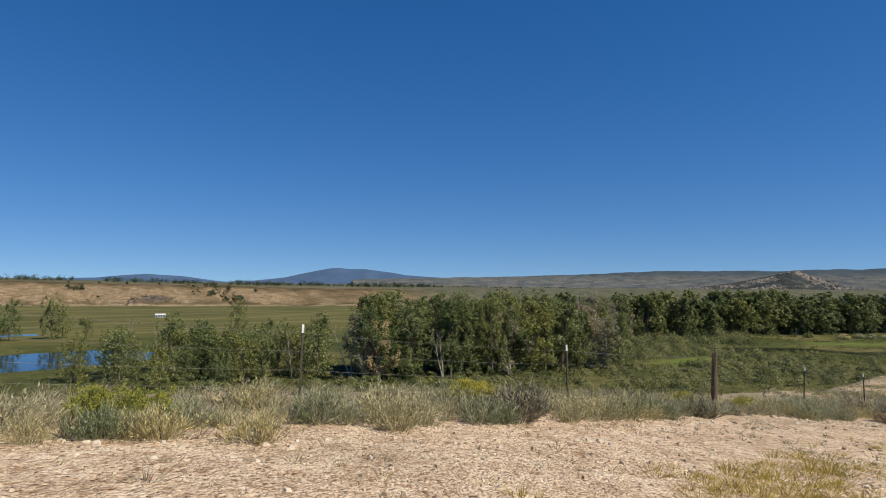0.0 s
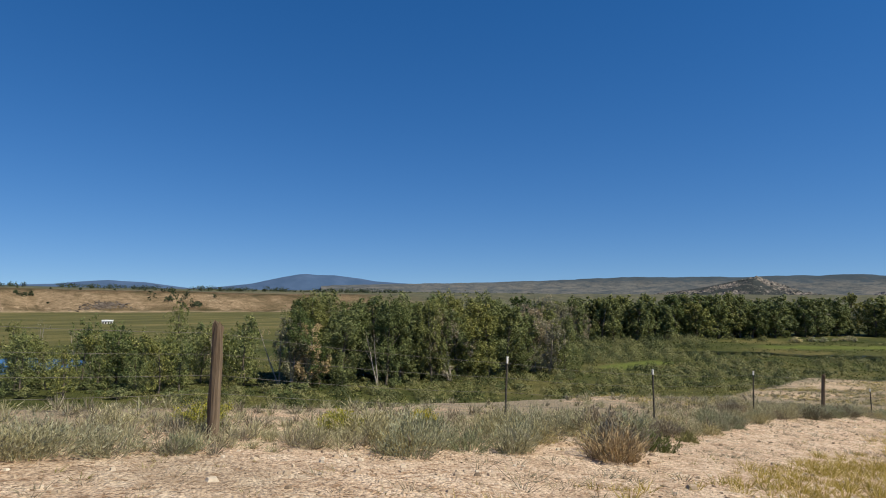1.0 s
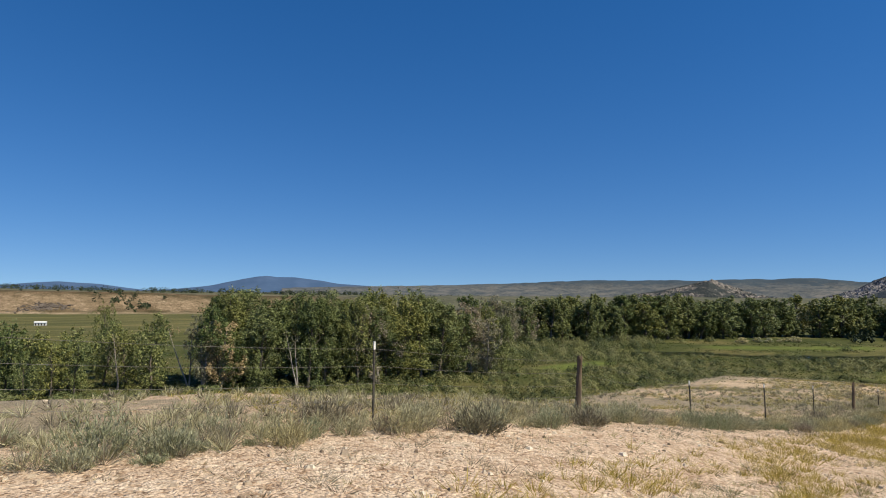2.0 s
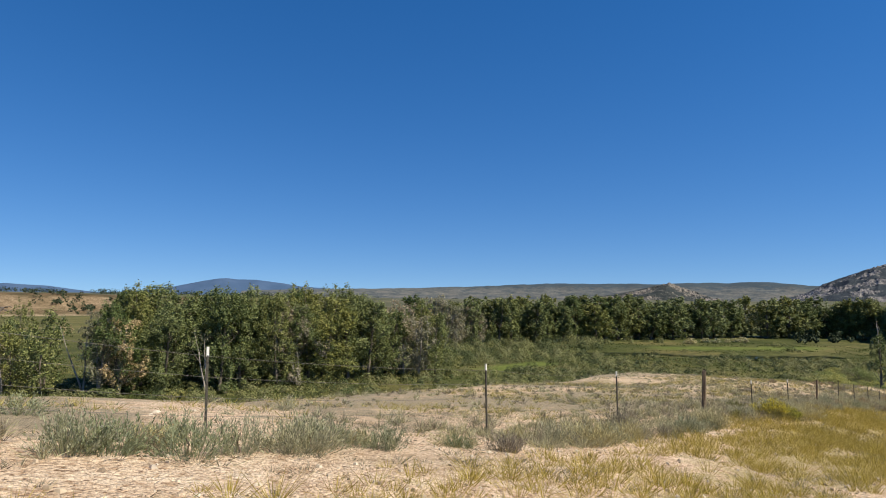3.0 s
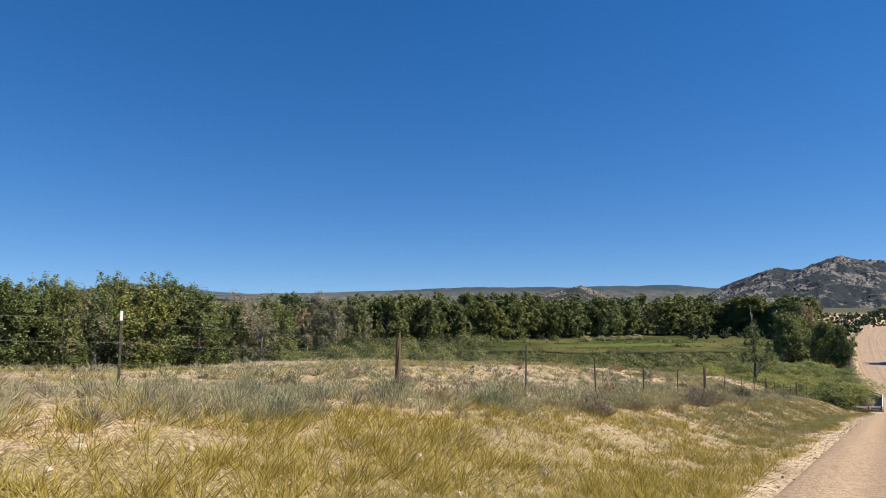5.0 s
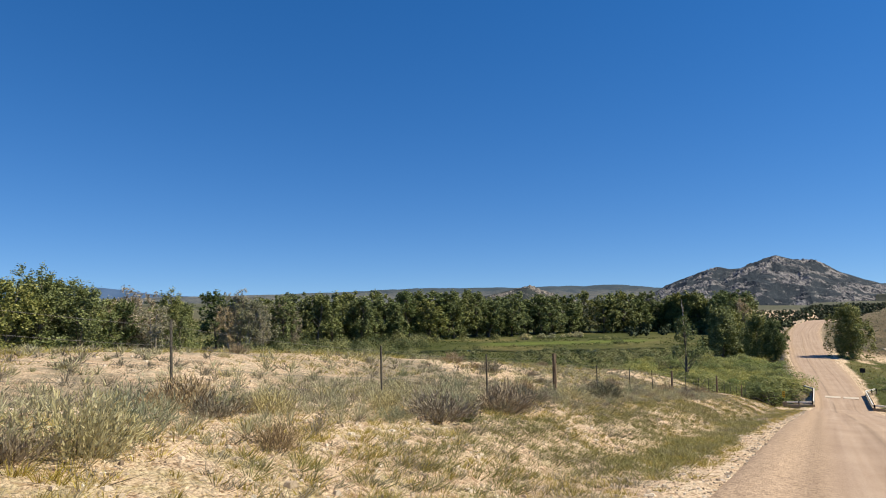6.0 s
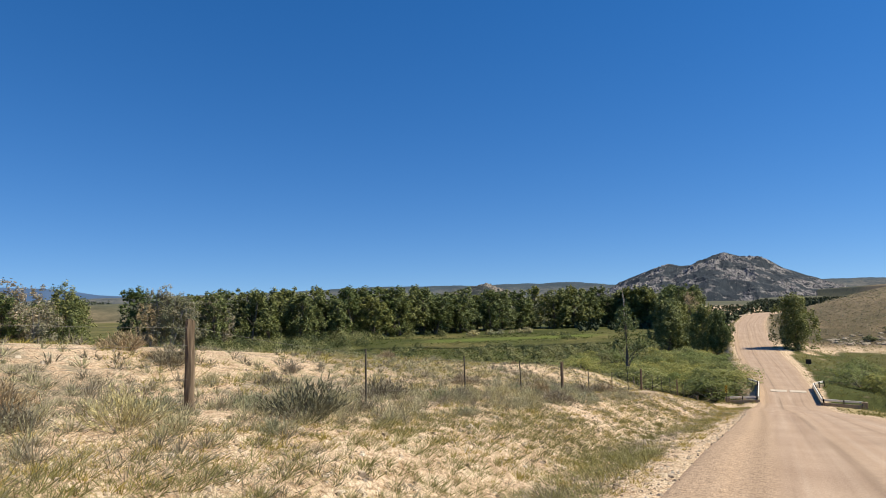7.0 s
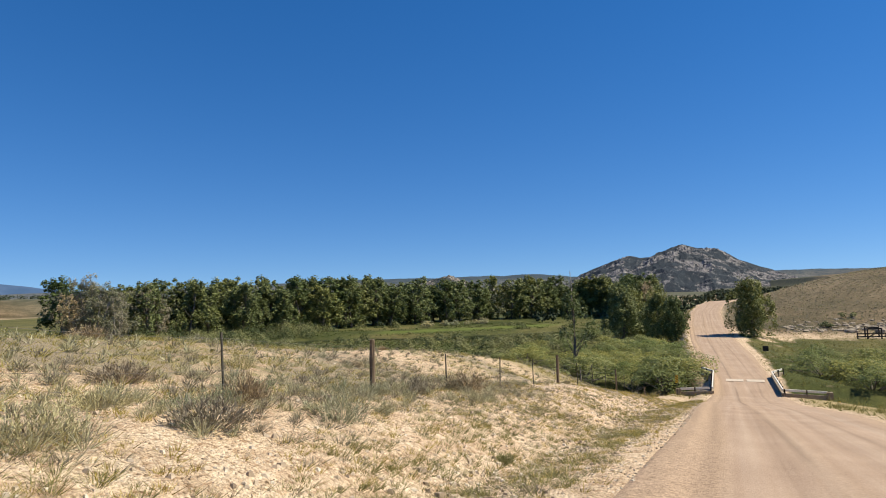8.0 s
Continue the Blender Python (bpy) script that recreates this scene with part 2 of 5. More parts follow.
GROUND = ground_material()
ROAD = road_material()
STONE = stone_material("gravel_stone")
WATER = water_material()
# GRANITE: the pine colour is shifted to blue for the haze before it
GRANITE = mountain_material("hazed_granite", (0.031, 0.039, 0.049), (0.265, 0.248, 0.248), 0.13, 0.582)
KNOLL_ROCK = mountain_material("boulder_knoll", (0.034, 0.040, 0.040), (0.25, 0.222, 0.20), 0.17, 0.578)


def ridge_material():
    """Sage slopes under a band of dark timber along the crest; both hold painted haze."""
    m, n, l, b = material("hazy_sage_ridge", 0.95, 0.1)
    v = coords(n)
    mp = node(n, l, "ShaderNodeMapping", Vector=v, Scale=(1, 1, 5))
    f1, f2 = noise_out(n, l, mp.outputs[0], 0.012, 6, 0.65), noise_out(n, l, mp.outputs[0], 0.05, 5, 0.7)
    # slope and timber tones are pushed to blue-grey as distance haze
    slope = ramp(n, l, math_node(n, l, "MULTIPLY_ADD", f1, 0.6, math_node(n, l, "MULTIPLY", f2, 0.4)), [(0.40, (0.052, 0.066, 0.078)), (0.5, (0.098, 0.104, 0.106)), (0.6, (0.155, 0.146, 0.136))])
    h = n.new("ShaderNodeSeparateXYZ")
    l.new(v, h.inputs[0])
    up = math_node(n, l, "MULTIPLY_ADD", h.outputs[2], 1 / 150, math_node(n, l, "MULTIPLY_ADD", f1, 1.1, -0.55))
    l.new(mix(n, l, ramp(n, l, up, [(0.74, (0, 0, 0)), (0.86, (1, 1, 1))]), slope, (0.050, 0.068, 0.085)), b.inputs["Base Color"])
    bumped(n, l, b, f2, 0.4, 8)
    return m


RIDGE = ridge_material()
# forest colour turned slate-blue to carry the haze of distance
HAZY_FOREST = simple_material("hazy_far_forest", (0.048, 0.088, 0.165), (0.074, 0.118, 0.21), 0.008, 0.95, 0.3, 8, 0.1)
BARK = simple_material("cottonwood_bark", (0.09, 0.075, 0.06), (0.25, 0.21, 0.17), 5, 0.95, 0.8, 0.05, stretch=(1, 1, 0.2))
DEADWOOD = simple_material("bleached_deadwood", (0.26, 0.22, 0.19), (0.45, 0.40, 0.35), 6, 0.9, 0.5, 0.03, stretch=(1, 1, 0.2))
LEAF = leaf_material("cottonwood_leaf", [(0.085, 0.105, 0.038), (0.138, 0.164, 0.057), (0.198, 0.225, 0.081), (0.31, 0.325, 0.145)], 0.55, 0.25, 0.18)
JUNIPER = leaf_material("juniper_needles", [(0.028, 0.040, 0.021), (0.050, 0.066, 0.033), (0.080, 0.096, 0.048)], 0.7, 0.2, 0.0)
LEAF_DRY = leaf_material("withered_leaf", [(0.33, 0.27, 0.205), (0.46, 0.385, 0.30), (0.24, 0.22, 0.13), (0.58, 0.50, 0.40)], 0.8)
WILLOW = leaf_material("willow_leaf", [(0.085, 0.100, 0.036), (0.130, 0.148, 0.056), (0.185, 0.20, 0.084), (0.26, 0.265, 0.135)], 0.6, 0.25, 0.15)
WILLOW_GREY = leaf_material("grey_willow_leaf", [(0.125, 0.138, 0.068), (0.175, 0.19, 0.098), (0.235, 0.245, 0.135)], 0.6, 0.25, 0.15)
WILLOW_DARK = leaf_material("dark_willow_leaf", [(0.052, 0.066, 0.024), (0.078, 0.094, 0.034), (0.110, 0.126, 0.050)], 0.6, 0.25, 0.15)
SCRUB = leaf_material("flat_scrub", [(0.085, 0.098, 0.034), (0.125, 0.138, 0.052), (0.175, 0.182, 0.078), (0.24, 0.235, 0.12)], 0.7, 0.2, 0.12)
WILLOW_PALE = leaf_material("sandbar_willow_leaf", [(0.17, 0.19, 0.062), (0.25, 0.27, 0.095), (0.31, 0.325, 0.125), (0.38, 0.375, 0.18)], 0.6, 0.25, 0.45)
SAGE = leaf_material("sage_leaf", [(0.22, 0.212, 0.125), (0.33, 0.318, 0.20), (0.42, 0.405, 0.275), (0.52, 0.50, 0.36)], 0.8, 0.15, 0.25)
SAGE_WOOD = simple_material("sage_wood", (0.13, 0.10, 0.07), (0.28, 0.215, 0.15), 30, 0.95, 0.4, 0.005)
BRUSH = leaf_material("rabbitbrush_leaf", [(0.15, 0.152, 0.062), (0.24, 0.238, 0.10), (0.33, 0.315, 0.145)], 0.8, 0.15, 0.2)
BLOOM = leaf_material("rabbitbrush_bloom", [(0.38, 0.35, 0.06), (0.47, 0.41, 0.045), (0.33, 0.34, 0.09)], 0.8, 0.15, 0.2)
DRY_BRUSH = leaf_material("dry_brush", [(0.185, 0.150, 0.107), (0.30, 0.250, 0.185), (0.40, 0.345, 0.262)], 0.85, 0.15, 0.15)
STRAW = leaf_material("dry_grass", [(0.17, 0.15, 0.034), (0.29, 0.25, 0.062), (0.39, 0.335, 0.10), (0.50, 0.43, 0.185)], 0.8, 0.15, 0.25)
GRASS = leaf_material("green_grass", [(0.155, 0.145, 0.042), (0.25, 0.225, 0.07), (0.35, 0.305, 0.12)], 0.8, 0.15, 0.25)
REED = leaf_material("meadow_sedge", [(0.065, 0.085, 0.022), (0.10, 0.125, 0.034), (0.145, 0.160, 0.055)], 0.8, 0.15, 0.25)
POST_WOOD = simple_material("weathered_post", (0.085, 0.060, 0.040), (0.22, 0.165, 0.115), 16, 0.95, 0.8, 0.02, stretch=(1, 1, 0.12))
STEEL = simple_material("rusty_green_steel", (0.035, 0.035, 0.028), (0.10, 0.085, 0.065), 30, 0.7, 0.3, 0.004, 0.4)
WHITE_PAINT = simple_material("white_paint", (0.62, 0.61, 0.58), (0.80, 0.80, 0.77), 12, 0.6, 0.1, 0.002)
WIRE = simple_material("galvanised_wire", (0.10, 0.09, 0.08), (0.22, 0.20, 0.18), 20, 0.6, 0.1, 0.001, 0.4, 0.3)
CONCRETE = simple_material("bridge_concrete", (0.19, 0.145, 0.10), (0.36, 0.29, 0.21), 3, 0.9, 0.4, 0.01)
PALE_CONCRETE = simple_material("worn_pale_concrete", (0.42, 0.345, 0.27), (0.58, 0.49, 0.40), 3, 0.9, 0.3, 0.01)
RAIL = simple_material("cream_rail_paint", (0.62, 0.57, 0.49), (0.82, 0.78, 0.70), 4, 0.6, 0.2, 0.004)
TIMBER = simple_material("dark_timber", (0.030, 0.024, 0.020), (0.085, 0.068, 0.055), 8, 0.95, 0.6, 0.01, stretch=(0.2, 1, 1))
BLACK_PAINT = simple_material("black_sign_paint", (0.012, 0.012, 0.012), (0.03, 0.03, 0.028), 12, 0.6, 0.1, 0.002)
YELLOW_PAINT = simple_material("yellow_sign_paint", (0.50, 0.33, 0.03), (0.62, 0.42, 0.05), 12, 0.6, 0.1, 0.002)
RUBBLE = simple_material("pale_rubble", (0.20, 0.16, 0.12), (0.45, 0.375, 0.29), 0.8, 0.95, 0.6, 0.1)
OUTCROP = simple_material("brown_outcrop", (0.06, 0.048, 0.04), (0.20, 0.165, 0.135), 0.6, 0.95, 0.6, 0.1)
ROOF_METAL = simple_material("white_roof_metal", (0.60, 0.60, 0.58), (0.78, 0.78, 0.76), 1, 0.5, 0.1, 0.01)


# ---- mesh helpers ----
def mesh_of(name, verts, faces, mat=None, smooth=False):
    """A mesh from arrays of corners and of faces that all have the same number of corners."""
    verts, faces = np.asarray(verts, np.float32), np.asarray(faces, np.int32)
    me = bpy.data.meshes.new(name)
    k = faces.shape[1]
    me.vertices.add(len(verts))
    me.vertices.foreach_set("co", verts.ravel())
    me.loops.add(faces.size)
    me.loops.foreach_set("vertex_index", faces.ravel())
    me.polygons.add(len(faces))
    me.polygons.foreach_set("loop_start", np.arange(0, faces.size, k, dtype=np.int32))
    me.polygons.foreach_set("use_smooth", np.full(len(faces), smooth, bool))
    me.update(calc_edges=True)
    if mat:
        me.materials.append(mat)
    return me


def child(name, me, parent, label=""):
    ob = new(name, me)
    ob.parent = parent
    return tagged(ob, label) if label else ob


def part(name, bm, mat, parent, label=""):
    me = bpy.data.meshes.new(name)
    bm.to_mesh(me)
    bm.free()
    me.materials.append(mat)
    return child(name, me, parent, label)


def rand_unit(rng, n):
    v = rng.normal(size=(n, 3))
    return v / np.linalg.norm(v, axis=1, keepdims=True)


def leaf_cloud(rng, centres, size, up=0.0, out=None, slim=False):
    """Small leaf sprays, each a bent rhombus of two triangles, with its own turn; out: the way they face."""
    n = len(centres)
    a = rand_unit(rng, n)
    a[:, 2] = a[:, 2] * (1 - up) + up
    if out is not None:
        face = out + 1.15 * rand_unit(rng, n)
        a = np.cross(face, a)
    a /= np.linalg.norm(a, axis=1, keepdims=True) + 1e-9
    b = np.cross(a, rand_unit(rng, n) if out is None else face)
    b /= np.linalg.norm(b, axis=1, keepdims=True) + 1e-9
    s = size * rng.uniform(0.6, 1.3, (n, 1))
    c = np.cross(a, b)
    if slim:
        v = np.stack([centres - a * s * 0.7 - b * s * 0.55, centres + a * s, centres - a * s * 0.7 + b * s * 0.55], 1)
        return v.reshape(-1, 3), np.arange(3 * n).reshape(n, 3)
    v = np.stack([centres - a * s, centres + b * s * 0.6 + c * s * 0.2, centres + a * s, centres - b * s * 0.6 + c * s * 0.2], 1)
    return v.reshape(-1, 3), np.arange(4 * n).reshape(n, 4)


def needles(rng, roots, tips, width):
    """Slim pointed sprigs, one triangle each, from roots to tips."""
    n = len(roots)
    side = np.cross(tips - roots, rand_unit(rng, n))
    side /= np.linalg.norm(side, axis=1, keepdims=True) + 1e-9
    w = np.asarray(width).reshape(-1, 1) * side
    return np.stack([roots - w, roots + w, tips], 1).reshape(-1, 3), np.arange(3 * n).reshape(n, 3)


def tube(points, radii, sides=6):
    """Corners and quads of a tapered round limb through the points."""
    pts = [Vector(p) for p in points]
    vs, fs = [], []
    for i, p in enumerate(pts):
        d = (pts[min(i + 1, len(pts) - 1)] - pts[max(i - 1, 0)]).normalized()
        q = d.to_track_quat("Z", "Y")
        for k in range(sides):
            a = 2 * math.pi * k / sides
            vs.append(p + q @ Vector((math.cos(a), math.sin(a), 0)) * radii[i])
    for i in range(len(pts) - 1):
        for k in range(sides):
            j = (k + 1) % sides
            fs.append((i * sides + k, i * sides + j, (i + 1) * sides + j, (i + 1) * sides + k))
    return np.array(vs), np.array(fs)


def joined(pieces):
    vs, fs, at = [], [], 0
    for v, f in pieces:
        vs.append(v)
        fs.append(np.asarray(f) + at)
        at += len(v)
    return np.concatenate(vs), np.concatenate(fs)


def box_bm(sx, sy, sz, m=Matrix(), bevel=0.0):
    bm = bmesh.new()
    bmesh.ops.create_cube(bm, size=1, matrix=m @ Matrix.Diagonal((sx, sy, sz, 1)))
    if bevel:
        bmesh.ops.bevel(bm, geom=bm.edges[:], offset=bevel, segments=2, affect="EDGES", profile=0.6)
    return bm


# ---- shape of the land ----
def vnoise(x, y, seed=0):
    xi, yi = np.floor(x).astype(np.int64), np.floor(y).astype(np.int64)
    fx, fy = x - xi, y - yi
    fx, fy = fx * fx * (3 - 2 * fx), fy * fy * (3 - 2 * fy)

    def h(i, j):
        k = (i * 374761393 + j * 668265263 + seed * 1442695041) & 0x7FFFFFFF
        k = ((k ^ (k >> 13)) * 1274126177) & 0x7FFFFFFF
        return ((k ^ (k >> 16)) & 0xFFFF) / 65535.0

    a, b, c, d = h(xi, yi), h(xi + 1, yi), h(xi, yi + 1), h(xi + 1, yi + 1)
    return (a * (1 - fx) + b * fx) * (1 - fy) + (c * (1 - fx) + d * fx) * fy


def fbm(x, y, octaves=4, seed=0, gain=0.5):
    total, amp, s = 0.0, 0.5, 0.0
    for o in range(octaves):
        total = total + amp * vnoise(x * 2**o, y * 2**o, seed + o)
        s += amp
        amp *= gain
    return total / s - 0.5


def ss(t):
    t = np.clip(t, 0, 1)
    return t * t * (3 - 2 * t)


def road_z(x):
    return np.interp(x, [-400, 0, 14, 40.7, 67, 97.8, 119.4, 160, 188, 200, 218, 250, 285, 330, 380, 430, 450, 520, 700],
                     [50, 18.4, 17.06, 13.97, 10.81, 7.48, 5.1, -0.1, -4.1, -5.3, -5.35, -5.0, -4.7, -3.3, -0.4, 1.8, 2.8, 3.6, 4])


def road_y(x):
    return np.interp(x, [-400, 200, 215, 250, 285, 330, 380, 430, 450, 480, 520, 700], [-1.7, -1.6, -1.4, 0.6, 2.8, 5.0, 6.4, 4.5, 0.5, -12, -38, -160])


def road_half(x):
    return np.interp(x, [0, 140, 180, 198, 220, 250, 300, 450], [3.2, 3.3, 3.9, 3.4, 3.4, 4.3, 4.7, 4.7])


def fence_z(x):
    return np.interp(x, [-400, -20, 11, 17.5, 23.5, 29.4, 35.5, 41.8, 48, 54.7, 61, 67.6, 79, 107, 134, 154, 175, 188, 205, 230, 300, 340, 445, 600],
                     [52, 20.2, 17.4, 16.6, 15.8, 15.2, 14.85, 14.2, 13.2, 12.25, 11.7, 11.3, 10.3, 7.3, 4.3, 1.9, -1.6, -4.2, -6.4, -7.6, -7.9, -6.5, -2, 0])


def shelf_edge(x):
    return np.interp(x, [-60, 0, 20, 35, 56, 66, 82, 100, 122, 144, 165, 180, 195, 210, 225], [13, 12.6, 14.6, 16.2, 20, 24, 28, 32, 34, 36, 36, 32, 25, 16, 11])


def river_depth(x, y):
    """How far a place lies inside the river's channels, 0 to 1."""
    arms = [((-500, 230), (-120, 255), (10, 285), (42, 292)), ((-300, 470), (10, 455), (34, 444)),
            ((312, 158), (335, 145), (344, 112), (354, 100), (368, 86), (388, 70)), ((209, -300), (209, -20), (211, 4), (222, 26), (236, 40))]
    wide = (34, 9, 13, 5.5)
    inside = np.zeros(np.broadcast(x, y).shape)
    for pts, w in zip(arms, wide):
        for (x0, y0), (x1, y1) in zip(pts[:-1], pts[1:]):
            dx, dy = x1 - x0, y1 - y0
            t = np.clip(((x - x0) * dx + (y - y0) * dy) / (dx * dx + dy * dy), 0, 1)
            d = np.hypot(x - x0 - t * dx, y - y0 - t * dy)
            inside = np.maximum(inside, 1 - ss((d - w * 0.6) / (w * 0.6)))
    return inside


def sward(x, y):
    """The grazed green strip behind the pond and the weedy pool below the grove."""
    u, w = 0.72 * (x - 396) - 0.69 * (y - 98), 0.69 * (x - 396) + 0.72 * (y - 98)
    strip = ss((58 - np.abs(u)) / 20) * ss((15 - np.abs(w - 20)) / 8)
    pool = ss((1.15 - np.hypot((x - 237) / 24, (y - 138) / 8)) / 0.3)
    return np.maximum(strip, pool)


def bluff(x, y):
    base = 1010 - 0.33 * np.clip(x, -400, 3000) + 55 * fbm(x / 170, y / 900, 3, 5) + 120 * ss((60 - x) / 200)
    gully = 190 * np.abs(fbm(x / 120, y / 1500, 4, 9))
    top = np.interp(x, [-200, 100, 400, 900, 2000], [38, 36, 31, 24, 20])
    return top * ss((y - base + gully - 45) / 210), np.maximum(0, y - base - 250)


def land(x, y):
    """Height of the ground sheet."""
    x, y = np.asarray(x, float), np.asarray(y, float)
    zr, yc, hw = road_z(x), road_y(x), road_half(x)
    rough = fbm(x / 3.0, y / 3.0, 4, 1)
    fine = fbm(x / 0.9, y / 0.9, 3, 2)
    valley = -8.0 + 0.9 * fbm(x / 45, y / 45, 3, 3)
    # valley side
    y0 = yc + hw + 1.3
    fz = fence_z(x)
    yf = np.maximum(9.4, y0 + 4)
    s = ss((y - y0) / (yf - y0))
    ditch = 0.32 * np.exp(-(((y - y0 - 1.6) / 0.9) ** 2)) * (0.3 + 0.7 * ss((x - 92) / 20)) * ss((x - 20) / 40)
    edge = np.maximum(shelf_edge(x), yf) + 5 * fbm(x / 14, y / 60, 3, 7)
    shelf = fz - 0.02 * (np.minimum(y, edge) - 9.4) + 0.25 * fbm(x / 9, y / 9, 3, 8) * ss((y - 9) / 6)
    shelf = shelf + np.interp(x, [70, 85, 100, 110, 122, 144, 165, 182, 198, 212], [0, 0.3, 0.9, 1.2, 1.35, 1.55, 2.3, 2.5, 1.5, 0]) * ss((y - 9.6) / 8)
    shelf = shelf - 0.035 * np.maximum(0, np.minimum(y, edge) - 13) * ss((110 - x) / 25)
    drop = 0.42 * np.maximum(0, y - edge)
    left = zr * (1 - s) + shelf * s - ditch - drop + (0.14 * rough + 0.05 * fine) * ss((y - y0 + 0.5) / 1.5)
    k = 1.2
    a, b = left, valley
    h = np.clip(0.5 + 0.5 * (a - b) / k, 0, 1)
    left = b * (1 - h) + a * h + k * h * (1 - h)
    # hill side
    e = yc - hw - y
    rest = np.interp(x, [-400, 0, 150, 178, 196, 205, 300, 335, 450, 700], [51, 19.6, 1.2, -3.4, -6.3, -6.6, -6.3, -4.2, 1.5, 4])
    hill = 16 * ss((x - 305) / 150) * ss((15 - y) / 100) + 10 * ss((-y - 60) / 200) * ss((x - 290) / 120)
    right = zr + (rest - zr) * ss((e - 0.8) / 14) + (hill + 0.5 * fbm(x / 11, y / 11, 3, 6) * ss((x - 300) / 40)) * ss((e - 2) / 10) + (0.12 * rough) * ss(e / 1.5)
    z = np.where(y > yc, left, right)
    # under the road and the bridge
    inside = ss((hw + 0.9 - np.abs(y - yc)) / 0.9)
    z = z * (1 - inside) + (zr - 0.12) * inside
    # far country
    top, beyond = bluff(x, y)
    r = np.hypot(x, y)
    z = z + top + np.minimum(0.0125 * beyond, 45) + np.where(x > 500, 0.012 * np.maximum(0, np.minimum(r, 4200) - 700) * ss((800 - beyond) / 800), 0) * ss((x - 500) / 500)
    z = z + 3.5 * fbm(x / 130, y / 130, 4, 11) * ss((top - 3) / 18)
    face = ss(top / 5) * ss((30 - top) / 12)
    z = z - face * (11 * np.abs(fbm(x / 48, y / 260, 3, 13)) + 5 * fbm(x / 20, y / 80, 3, 15))
    water = river_depth(x, y)
    gap = ss((np.abs(y - yc) - 3.0) / 2.0)
    gap = np.where((x > 203) & (x < 216), 1.0, gap)
    return z - np.minimum(2.0, np.maximum(0, z + 9.9)) * water * gap


def land_at(x, y):
    return float(land(np.array([x]), np.array([y]))[0])


def spaced(a, b, step, growth, low, high):
    core = list(np.arange(a, b, step))
    s, p = step, core[-1]
    while p < high:
        s = s * growth
        p += s
        core.append(p)
    s, p = step, core[0]
    while p > low:
        s = s * growth
        p -= s
        core.insert(0, p)
    return np.array(core)


